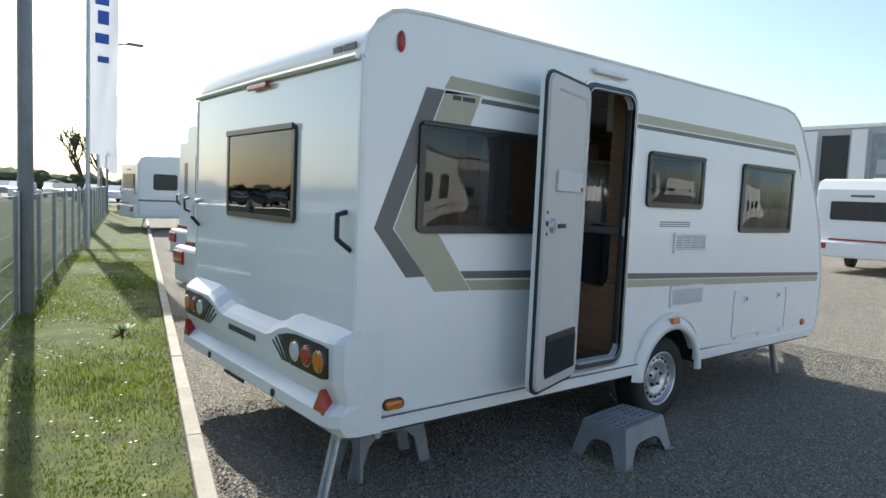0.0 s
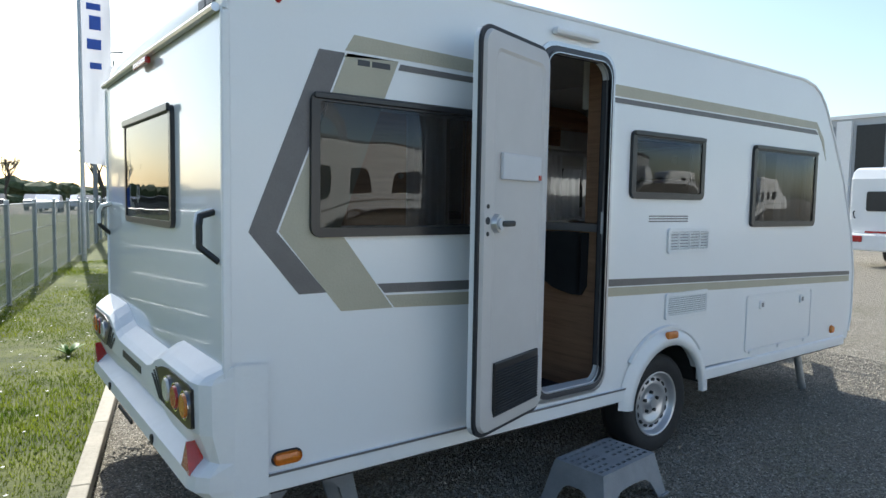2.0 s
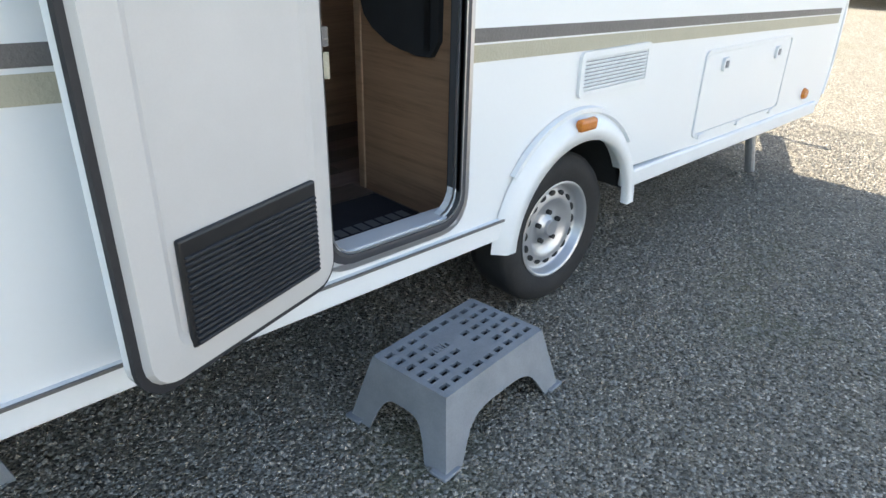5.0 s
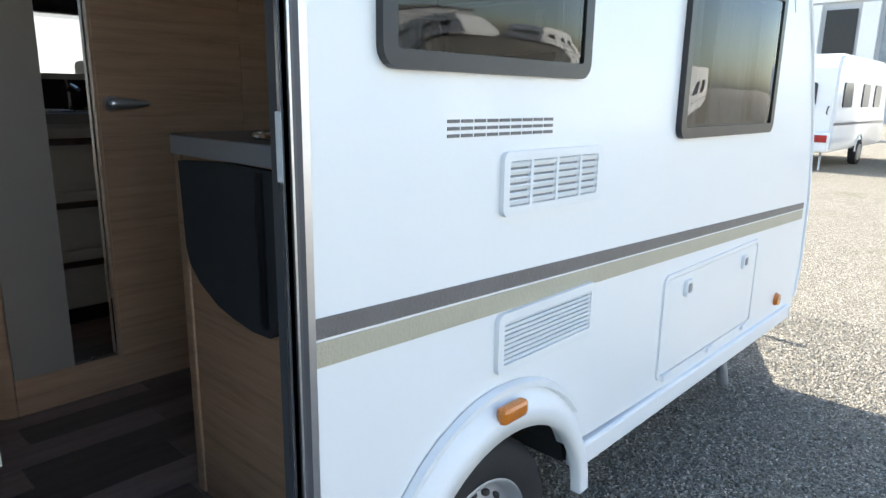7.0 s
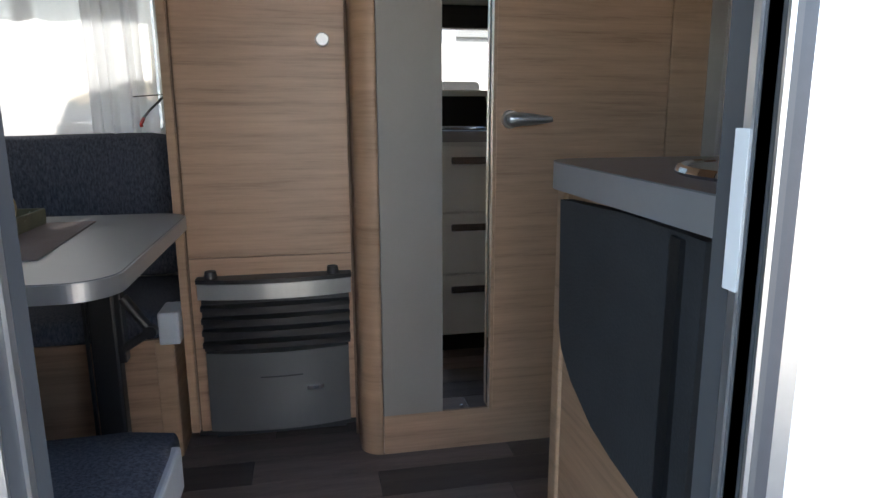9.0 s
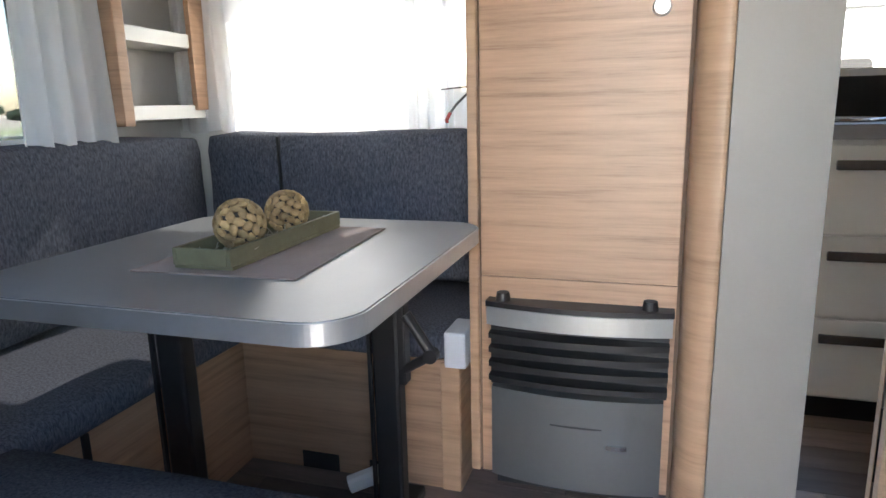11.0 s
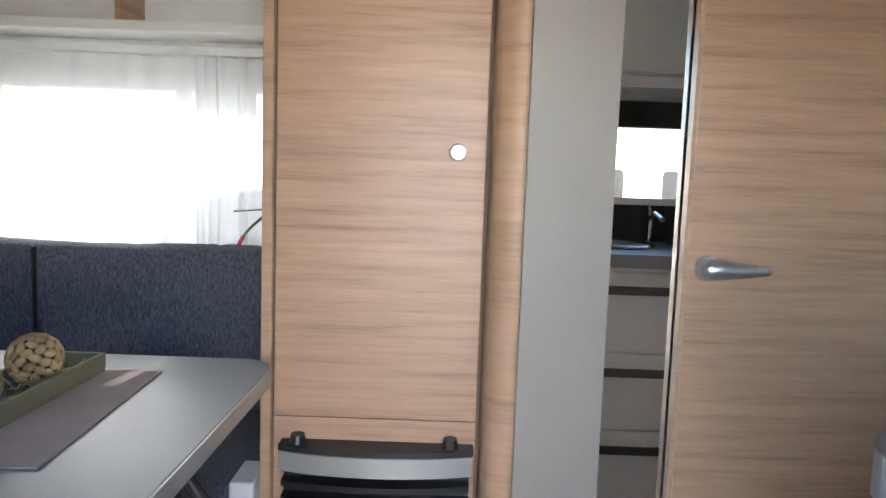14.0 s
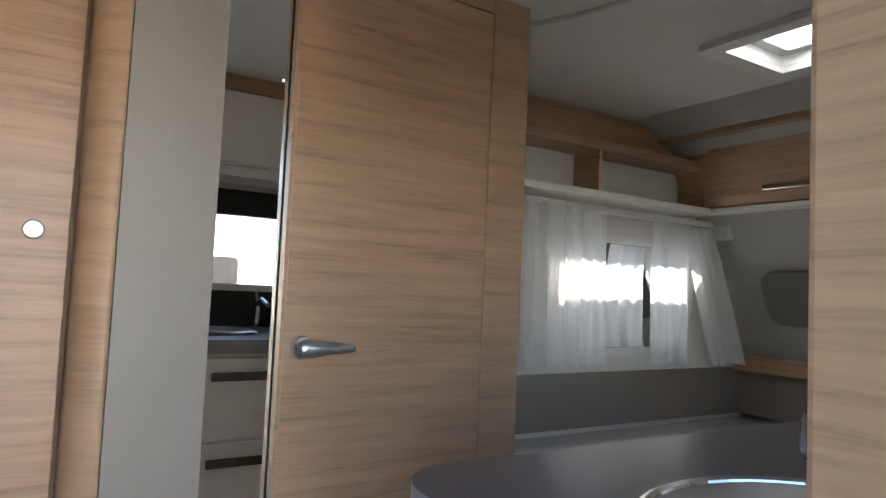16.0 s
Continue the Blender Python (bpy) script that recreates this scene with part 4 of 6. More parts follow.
# black board set back as the painted shade between wardrobe foot and floor
part("toe_shade", box(1.31, 1.829, 1.74, 1.76, FLOOR, 0.482), "black", ward, "black board for the shade under the raised foot")
part("foot_panel", box(1.338, 1.822, 1.637, 1.66, 0.482, 1.0405), "oak", ward)
part("knob", disc((1.757, 1.637, 1.681), "y", 0.021, -0.018, 24, 0.017), "satin", wd, "round satin push knob")
htr = thing("gas_heater", (1.57, 1.62, FLOOR), "anthracite slatted gas heater set in the wardrobe's foot", "heater")


def bowed(x0, x1, z0, z1, y, bow, thick=0.03, n=14):
    bm = bmesh.new()
    f = []
    for i in range(n + 1):
        u = i / n
        d = bow * (1 - (2 * u - 1) ** 2)
        x = x0 + (x1 - x0) * u
        f.append([bm.verts.new(p) for p in ((x, y - d, z0), (x, y - d, z1), (x, y + thick, z1), (x, y + thick, z0))])
    for a, b in zip(f, f[1:]):
        for k in range(4):
            bm.faces.new((a[k], a[(k + 1) % 4], b[(k + 1) % 4], b[k]))
    bm.faces.new(f[0])
    bm.faces.new(f[-1])
    return bm


part("lower_cover", bowed(1.372, 1.803, 0.497, 0.752, 1.60, 0.028), "heater", htr)
part("cover_groove", bowed(1.43, 1.75, 0.672, 0.676, 1.598, 0.028), "black", htr)
part("front_badge", bowed(1.66, 1.72, 0.622, 0.634, 1.580, 0.008, 0.01, 4), "chrome", htr)
part("top_strip", bowed(1.362, 1.815, 0.926, 0.973, 1.59, 0.03), "heater_strip", htr)
part("top_cover", bowed(1.358, 1.818, 0.973, 0.986, 1.595, 0.03, 0.045), "black", htr)
for k in range(4):
    part("slat", bowed(1.366, 1.81, 0.772 + k * 0.0385, 0.786 + k * 0.0385, 1.592, 0.028, 0.045), "black", htr)
part("grille_back", bowed(1.366, 1.81, 0.752, 0.926, 1.622, 0.004, 0.012), "black", htr)
for hx in (1.40, 1.762):
    part("control_knob", disc((hx, 1.615, 0.985), "z", 0.02, 0.022, 18, 0.016), "black", htr)
part("heater_foot", box(1.385, 1.79, 1.61, 1.64, 0.47, 0.497), "black", htr)

# ---- washroom: rounded corner post, grey panel, mirror, door ----
bath = thing("washroom_wall", (2.4, 1.8, FLOOR), "oak-look washroom wall with grey panel and narrow mirror", "washroom", kind="structure")
post_b = bmesh.new()
pts = [(1.832, 1.66)] + [(1.832 + 0.066 - 0.066 * math.cos(radians(a)), 1.56 - 0.062 * math.sin(radians(a))) for a in range(0, 91, 10)] + [(1.90, 1.66)]
lo, hi = [post_b.verts.new((x, y, FLOOR)) for x, y in pts], [post_b.verts.new((x, y, CEIL)) for x, y in pts]
for i in range(len(pts)):
    j = (i + 1) % len(pts)
    post_b.faces.new((lo[i], lo[j], hi[j], hi[i]))
part("corner_post", post_b, "oak_edge", bath, smooth=True)
part("grey_panel", box(1.90, 2.087, 1.499, 1.53, 0.543, CEIL), "taupe", bath, "taupe-grey panel")
mir = part("mirror", box(2.087, 2.230, 1.503, 1.53, 0.543, CEIL), "mirror", bath, "narrow full-height mirror")
part("mirror_clip", disc((2.15, 1.505, 0.552), "y", 0.006, -0.006, 10), "chrome", mir)
part("mirror_clip", disc((2.222, 1.505, 2.06), "y", 0.007, -0.008, 10), "chrome", mir)
part("plinth", box(1.90, 2.917, 1.498, 1.53, FLOOR, 0.543), "oak", bath)
part("door_post", box(2.7895, 2.917, 1.483, 1.53, 0.543, CEIL, 0.004), "oak_edge", bath)
part("door_head", box(2.232, 2.7892, 1.484, 1.53, 2.362, CEIL), "oak_edge", bath)
part("end_wall", box(2.892, 2.917, 1.53, IN1, FLOOR, CEIL), "oak", bath)
part("inner_side", box(1.83, 1.86, 1.66, IN1, FLOOR, CEIL), "liner", bath)
part("door_gap", box(2.7868, 2.7893, 1.490, 1.53, 0.543, 2.362), "seam_brown", bath)
wdoor = part("washroom_door", box(2.2395, 2.7865, -0.012, 0.012, 0.547, 2.357, 0.003), "oak", bath, "oak-look door standing slightly ajar")
wdoor.matrix_basis = Matrix.Translation((2.788, 1.494, 0)) @ Matrix.Rotation(radians(1.3), 4, "Z") @ Matrix.Translation((-2.788, 0, 0))
part("door_edge", box(2.231, 2.240, -0.013, 0.013, 0.547, 2.357, 0.001), "oak_edge", wdoor)
hnd = part("door_handle", disc((2.282, -0.013, 1.452), "y", 0.027, -0.016, 24, 0.024), "alu", wdoor, "satin lever handle")
lever = bmesh.new()
lp = [(2.246, 0.006), (2.250, 0.014), (2.258, 0.019), (2.270, 0.021), (2.30, 0.019), (2.34, 0.0145), (2.375, 0.0095), (2.386, 0.007), (2.388, 0.002)]
lg_ = [[lever.verts.new((x + 0.014, -0.045 + r * 0.8 * math.cos(a * 0.3927), 1.452 + r * math.sin(a * 0.3927))) for a in range(16)] for x, r in lp]
for a, b in zip(lg_, lg_[1:]):
    for i in range(16):
        lever.faces.new((a[i], a[(i + 1) % 16], b[(i + 1) % 16], b[i]))
part("lever", lever, "alu", hnd, smooth=True)
part("spindle", disc((2.282, -0.025, 1.452), "y", 0.012, -0.02, 14), "alu", hnd)

# ---- kitchen beside the entrance ----
KX0, KX1, KY, KZ = 2.133, 3.08, 0.69, 1.394
kit = thing("kitchen_unit", (2.6, 0.35, FLOOR), "kitchen unit with cream drawers and oak-look end panel", "kitchen unit")
part("end_panel", box(KX0, KX0 + 0.02, IN0 + 0.002, KY - 0.03, FLOOR, KZ - 0.045), "oak", kit)
part("end_post", box(KX0 - 0.006, KX0 + 0.03, KY - 0.045, KY - 0.005, FLOOR, KZ - 0.045, 0.006), "oak_edge", kit)
part("carcass", box(KX0 + 0.02, KX1, 0.40, KY - 0.03, FLOOR + 0.08, KZ - 0.045), "liner", kit)
wb = box(2.19, 3.05, 0.045, 0.385, 0.705, 0.715)
box(2.19, 3.05, 0.375, 0.385, FLOOR - 0.02, 0.704, bm=wb)
box(2.19, 2.199, 0.053, 0.374, FLOOR - 0.02, 0.704, bm=wb)
box(3.041, 3.05, 0.053, 0.374, FLOOR - 0.02, 0.704, bm=wb)
part("wheel_box", wb, "dark", kit, "dark wheel housing")
part("plinth", box(KX0 + 0.03, KX1, KY - 0.06, KY - 0.05, FLOOR, FLOOR + 0.085), "black", kit)
pocket_pts = [(0.626, 1.332), (0.615, 1.12), (0.60, 1.08), (0.555, 1.04), (0.47, 1.0), (0.40, 0.985), (0.32, 0.975), (0.25, 0.978), (0.215, 1.03), (0.212, 1.34), (0.40, 1.343)]
pk = part("magazine_pocket", plate(pocket_pts, [], "x", KX0 - 0.022, KX0 - 0.001), "pocket", kit, "dark felt magazine pocket")
part("pocket_rim", plate([(0.25, 1.335), (0.272, 1.337), (0.272, 1.0), (0.25, 1.0)], [], "x", KX0 - 0.029, KX0 - 0.001), "black", pk)
for cx0, cx1 in ((KX0 + 0.035, KX0 + 0.50), (KX0 + 0.505, KX1 - 0.005)):
    for z0, z1 in ((0.505, 0.775), (0.780, 1.05), (1.055, 1.335)):
        dr = part("drawer_front", box(cx0, cx1, KY - 0.03, KY - 0.012, z0, z1 - 0.004, 0.003), "cabinet_white", kit)
        hx = (cx0 + cx1) / 2
        h_ = part("handle", box(hx - 0.11, hx + 0.11, KY + 0.006, KY + 0.018, z1 - 0.078, z1 - 0.048, 0.003), "dark_chrome", dr)
        for s in (-1, 1):
            part("handle_foot", box(hx + s * 0.10 - 0.006, hx + s * 0.10 + 0.006, KY - 0.012, KY + 0.01, z1 - 0.07, z1 - 0.054), "dark_chrome", h_)
top_o = [(KX0 - 0.032, IN0 + 0.002), (KX1, IN0 + 0.002), (KX1, KY + 0.012)] + [(KX0 + 0.048 - 0.08 * math.sin(radians(a)), KY - 0.068 + 0.08 * math.cos(radians(a))) for a in range(0, 91, 10)]
wt = solo("worktop", plate(top_o, [], "z", KZ - 0.045, KZ - 0.002), "counter_edge", "dark grey kitchen worktop with rounded front corner", "worktop")
part("surface", plate(top_o, [], "z", KZ - 0.002, KZ), "counter", wt).matrix_parent_inverse = Matrix.Translation(-wt.location)
sink = thing("sink", (2.36, 0.325, KZ), "round steel sink let into the worktop", "sink")
tor = bmesh.new()
for k in range(40):
    a0, a1 = 6.2832 * k / 40, 6.2832 * (k + 1) / 40
    rod((2.36 + 0.185 * math.cos(a0), 0.325 + 0.185 * math.sin(a0), KZ + 0.004), (2.36 + 0.185 * math.cos(a1), 0.325 + 0.185 * math.sin(a1), KZ + 0.004), 0.008, 0.008, 8, tor)
part("rim", tor, "chrome", sink)
part("lid", disc((2.36, 0.325, KZ + 0.001), "z", 0.181, 0.006, 40), "alu", sink)
tap = thing("tap", (2.60, 0.13, KZ), "chrome kitchen tap behind the sink", "tap")
part("spout", tube([(2.60, 0.13, KZ), (2.60, 0.13, KZ + 0.10), (2.60, 0.19, KZ + 0.125), (2.60, 0.28, KZ + 0.105)], 0.011), "chrome", tap)
part("lever", rod((2.60, 0.13, KZ + 0.10), (2.60, 0.10, KZ + 0.15), 0.008), "chrome", tap)
hob = thing("hob", (2.85, 0.36, KZ), "black glass hob lid", "hob")
part("base", box(2.66, 3.04, 0.13, 0.42, KZ, KZ + 0.014, 0.004), "black", hob)
part("lid", box(2.67, 3.03, 0.14, 0.40, KZ + 0.0145, KZ + 0.02, 0.002), "black", hob)
pack = bmesh.new()
box(2.60, 2.74, 0.43, 0.53, KZ + 0.001, KZ + 0.072, 0.02, 3, pack)
solo("plastic_pack", pack, "clear", "clear plastic-wrapped fittings lying on the worktop", "package")
pin = bmesh.new()
box(2.62, 2.72, 0.45, 0.51, KZ + 0.003, KZ + 0.047, 0.008, 2, pin)
solo("spare_fitting", pin, "alu", "small metal fitting inside clear wrapping", "fitting")
solo("splash_panel", box(KX0 + 0.06, KX1, IN0 + 0.001, IN0 + 0.007, KZ, 1.56), "pocket", "dark grey splash panel behind the worktop", "panel", kind="structure")
solo("roller_blind", box(WIN_KITCHEN[0] + 0.01, WIN_KITCHEN[1] - 0.01, 0.075, 0.11, 1.875, 1.985, 0.012), "black", "rolled black window blind", "blind")
cup = thing("wall_cupboard", (2.6, 0.2, 2.055), "cream overhead cupboard with oak-look top rail", "cupboard")
part("carcass", box(2.19, KX1, IN0 + 0.002, 0.33, 2.055, 2.37), "liner", cup)
for cx0, cx1 in ((2.19, 2.63), (2.635, KX1)):
    part("door", box(cx0, cx1, 0.33, 0.348, 2.06, 2.34, 0.004), "cabinet_white", cup)
part("top_rail", box(2.19, KX1, 0.33, 0.35, 2.345, CEIL - 0.002, 0.003), "oak_edge", cup)
part("lamp_strip", box(2.22, KX1 - 0.02, 0.08, 0.30, 2.01, 2.054, 0.004), "plastic_white", cup)
solo("kitchen_side_panel", box(2.155, 2.178, IN0 + 0.002, 0.272, KZ + 0.001, CEIL - 0.002, 0.006), "oak", "upright oak-look panel between entrance and worktop", "panel", kind="structure")

# ---- dinette ----
def bench(name, x0, x1, y0, y1, back, label, light_end):
    b = thing(name, ((x0 + x1) / 2, (y0 + y1) / 2, FLOOR), label, "bench", group="dinette benches")
    part("base", box(x0 + 0.02, x1 - 0.02, y0 + 0.02, y1 - 0.02, FLOOR, 0.80), "oak", b)
    s = part("seat", cushion(x0, x1, y0, y1, 0.797, 0.888, 0.04, 0.008, x0 * 3 + y0), "fabric", b, "navy tweed cushion", smooth=True)
    k = part("backrest", cushion(*back, 0.90, 1.395, 0.05, 0.012, x1 + y1), "fabric", b, "navy tweed backrest", smooth=True)
    if light_end:
        part("end_patch", box(*light_end, 0.006), "fabric_light", b, "pale leatherette end")
    return b


bf = bench("far_bench", 0.58, 1.30, 1.60, IN1, (0.22, 1.30, 2.03, IN1 - 0.005), "corner bench in navy tweed on an oak-look base", (1.244, 1.304, 1.590, 1.72, 0.792, 0.892))
for x0, x1 in ((0.78, 0.90), (1.0, 1.085)):
    part("notch", box(x0, x1, 1.6165, 1.625, FLOOR + 0.001, 0.468), "dark", bf, "dark cut-out in the base")
part("base_post", box(1.225, 1.279, 1.612, 1.66, FLOOR, 0.797, 0.003), "oak_edge", bf)
part("backrest_seam", box(0.526, 0.532, 2.014, 2.03, 0.92, 1.385), "black", bf)
br_ = bench("rear_bench", 0.05, 0.62, 0.60, IN1, (0.05, 0.225, 0.10, 2.03), "rear bench in navy tweed on an oak-look base", None)
part("hinge_strap", box(0.596, 0.606, 1.02, 1.04, 0.62, 0.80, 0.003), "black", br_)
bn = bench("near_bench", 0.63, 1.443, 0.06, 0.855, (0.25, 1.30, 0.06, 0.20), "bench beside the entrance in navy tweed with pale end", (1.395, 1.45, 0.12, 0.79, 0.785, 0.872))

tab = thing("dinette_table", (0.97, 1.16, FLOOR), "grey laminate folding table with brushed rounded edge", "table")
TX0, TX1, TY0, TY1, TZ = 0.565, 1.362, 0.785, 1.597, 1.19
part("tabletop", plate(rect(TX0 + 0.004, TX1 - 0.004, TY0 + 0.004, TY1 - 0.004, 0.085, 16), [], "z", TZ - 0.034, TZ), "laminate", tab)
part("edge_band", plate(rect(TX0, TX1, TY0, TY1, 0.09, 16), [rect(TX0 + 0.005, TX1 - 0.005, TY0 + 0.005, TY1 - 0.005, 0.085, 16)], "z", TZ - 0.036, TZ - 0.002), "table_edge", tab, "brushed metal edge")
for lx, ly in ((0.72, 1.20), (1.14, 1.46)):
    lg = part("leg", box(lx - 0.035, lx + 0.035, ly - 0.025, ly + 0.025, FLOOR + 0.03, TZ - 0.036, 0.008), "black", tab, "black folding leg")
    part("leg_foot", box(lx - 0.05, lx + 0.05, ly - 0.11, ly + 0.11, FLOOR, FLOOR + 0.035, 0.008), "black", lg)
    if lx > 1.0:
        part("strut", box(lx + 0.03, lx + 0.052, ly - 0.02, ly + 0.02, 0.80, 1.154, 0.004), "black", lg)
        part("strut", rod((lx + 0.045, ly - 0.012, 0.84), (lx + 0.12, ly - 0.012, 0.885), 0.012), "black", lg)
        part("strut", rod((lx + 0.12, ly - 0.012, 0.885), (lx + 0.055, ly - 0.012, 0.985), 0.014), "black", lg)
        part("joint", disc((lx + 0.118, ly - 0.028, 0.885), "y", 0.018, 0.03, 14), "black", lg)
    part("side_flange", box(lx - 0.043, lx - 0.035, ly - 0.034, ly - 0.022, FLOOR + 0.035, TZ - 0.06), "black", lg)
    part("bracket", box(lx - 0.06, lx + 0.10, ly - 0.03, ly + 0.03, TZ - 0.06, TZ - 0.036, 0.004), "black", lg)
part("foot_cap", rod((0.98, 1.52, FLOOR + 0.03), (1.10, 1.58, FLOOR + 0.07), 0.025), "cabinet_white", tab)
rn = plate([(0.833, 0.976), (1.174, 0.987), (1.145, 1.463), (0.825, 1.455)], [], "z", TZ + 0.0008, TZ + 0.0035)
solo("table_runner", rn, "runner", "taupe fabric runner on the table", "table runner")
trayt = thing("tray", (0.97, 1.22, TZ + 0.006), "long olive wooden tray with decorative balls", "tray")
part("tray_base", box(0.909, 1.034, 1.008, 1.443, TZ + 0.005, TZ + 0.011), "tray", trayt)
for x0, x1, y0, y1 in ((0.909, 0.918, 1.003, 1.448), (1.025, 1.034, 1.003, 1.448), (0.918, 1.025, 1.003, 1.012), (0.918, 1.025, 1.439, 1.448)):
    part("tray_side", box(x0, x1, y0, y1, TZ + 0.011, TZ + 0.044, 0.002), "tray", trayt)


def pod_ball(x, y, r, seed):
    b = thing("decorative_ball", (x, y, TZ + 0.011), "ball of dried brown pod scales in the tray", "ornament", group="balls in the tray")
    rnd = random.Random(seed)
    core = bmesh.new()
    bmesh.ops.create_icosphere(core, subdivisions=2, radius=r * 0.9, matrix=Matrix.Translation((x, y, TZ + 0.012 + r)))
    part("core", core, "bark", b)
    n = 84
    for k in range(n):
        z = 1 - 2 * (k + 0.5) / n
        ph = k * 2.39996
        d = Vector((math.sqrt(1 - z * z) * math.cos(ph), math.sqrt(1 - z * z) * math.sin(ph), z))
        sc = bmesh.new()
        bmesh.ops.create_uvsphere(sc, u_segments=6, v_segments=4, radius=1, matrix=Matrix.Translation(Vector((x, y, TZ + 0.012 + r)) + d * r * 0.92) @ d.to_track_quat("Z", "Y").to_matrix().to_4x4() @ Matrix.Rotation(rnd.uniform(0, 3), 4, "Z") @ Matrix.Diagonal((r * 0.27, r * 0.19, r * 0.085, 1)))
        part("scale", sc, "ball", b, smooth=True)


pod_ball(0.965, 1.14, 0.053, 3)
pod_ball(0.966, 1.32, 0.050, 5)
hay = bmesh.new()
rh = random.Random(4)
for k in range(60):
    p = Vector((rh.uniform(0.925, 1.015), rh.uniform(1.03, 1.43), TZ + 0.013))
    q = p + Vector((rh.uniform(-0.03, 0.03), rh.uniform(-0.03, 0.03), rh.uniform(0, 0.03)))
    rod(p, q, 0.0012, 0.0008, 4, hay)
solo("dry_moss", hay, "kerb", "pale dry moss strewn in the tray", "moss", kind="stuff")

# corner shelf above the benches
cs = thing("corner_shelf", (0.14, 1.98, 1.48), "open corner shelf with oak-look sides and white boards", "shelf")
part("side_panel", box(0.034, 0.25, 1.642, 1.684, 1.436, 2.235, 0.003), "oak", cs)
part("side_panel", box(0.20, 0.222, 2.02, IN1, 1.48, 2.235, 0.003), "oak", cs)
part("back_board", box(0.035, 0.040, 1.684, IN1, 1.44, 2.235), "lining", cs)
for z in (1.475, 1.711, 1.95, 2.19):
    sb = plate([(0.041, 1.685), (0.245, 1.685), (0.21, 2.018), (0.199, IN1), (0.041, IN1)], [], "z", z - 0.022, z + 0.022)
    part("shelf_board", sb, "cabinet_white", cs, "white board")

# curtains and rails
def curtain(kind_mat, u0, u1, z0, z1, wall_place, folds, seed, label, flare=0.0, deep=0.016):
    solo("curtain", cloth(u0, u1, z0, z1, wall_place, folds, deep, seed, flare), kind_mat, label, "curtain", group="window curtains", smooth=True)


far_w = lambda u, d, z: (u, IN1 - 0.055 + d, z)
rear_w = lambda u, d, z: (0.20 + d, u, z)
near_w = lambda u, d, z: (u, IN0 + 0.06 + d, z)
curtain("curtain_grey", 0.09, 0.31, 1.40, 2.0, far_w, 3, 1, "white gathered curtain at the dinette window", 0.0)
curtain("curtain", 0.30, 1.20, 1.40, 2.0, far_w, 7, 2, "thin white net across the dinette window", 0.0, 0.008)
curtain("curtain", 0.98, 1.16, 1.40, 1.99, far_w, 3, 12, "white gathered curtain at the dinette window")
curtain("curtain_grey", 1.345, 1.62, 1.392, 2.0, rear_w, 4, 4, "white gathered curtain at the rear window", 0.12)
curtain("curtain_grey", 0.58, 0.80, 1.40, 2.0, rear_w, 4, 5, "white gathered curtain at the rear window")
curtain("curtain_grey", 0.80, 1.02, 1.40, 2.0, near_w, 4, 6, "pale gathered curtain at the dinette window")
curtain("curtain_grey", 0.30, 0.44, 1.40, 2.0, near_w, 3, 7, "pale gathered curtain at the dinette window")
curtain("curtain_grey", 3.38, 3.73, 1.30, 1.97, lambda u, d, z: (u, IN1 - 0.075 + d, z), 4, 8, "grey-white curtain at the bed window", 0.05, 0.02)
curtain("curtain", 3.63, 3.89, 1.305, 1.965, far_w, 4, 9, "thin white curtain at the bed window", 0.0, 0.014)
curtain("curtain", 4.17, 4.42, 1.30, 1.955, far_w, 3, 10, "thin white curtain at the bed window", 0.04, 0.014)
curtain("curtain_grey", 4.38, 4.60, 1.29, 1.95, lambda u, d, z: (u + 0.38 * (1.95 - z), IN1 - 0.075 + d, z), 4, 11, "grey-white curtain at the bed window", 0.25, 0.022)
curtain("curtain_grey", 3.46, 3.86, 1.30, 2.0, near_w, 5, 21, "pale gathered curtain at the bed window")
curtain("curtain_grey", 4.02, 4.40, 1.30, 2.0, near_w, 5, 22, "pale gathered curtain at the bed window")
for x0, x1 in ((0.2, 1.30), (3.40, 4.66)):
    solo("curtain_rail", box(x0, x1, IN1 - 0.075, IN1 - 0.04, 1.958, 1.986, 0.004), "plastic_white", "slim white curtain rail above a window", "curtain rail")
solo("curtain_bracket", box(4.60, 4.65, IN1 - 0.16, IN1 - 0.06, 1.90, 1.97, 0.01), "plastic_white", "small plastic curtain bracket", "bracket")
cab = tube([(1.304, 1.83, 1.55), (1.27, 1.80, 1.515), (1.235, 1.785, 1.48), (1.215, 1.78, 1.455)], 0.0035, 6)
tube([(1.304, 1.84, 1.53), (1.25, 1.80, 1.525), (1.19, 1.79, 1.52)], 0.002, 5, cab)
solo("loose_cable", cab, "black", "loose black wires hanging from the wardrobe side", "cable")
solo("cable_end", tube([(1.218, 1.78, 1.458), (1.208, 1.778, 1.438), (1.21, 1.778, 1.43)], 0.005, 6), "red", "red plug on the loose wires", "plug")

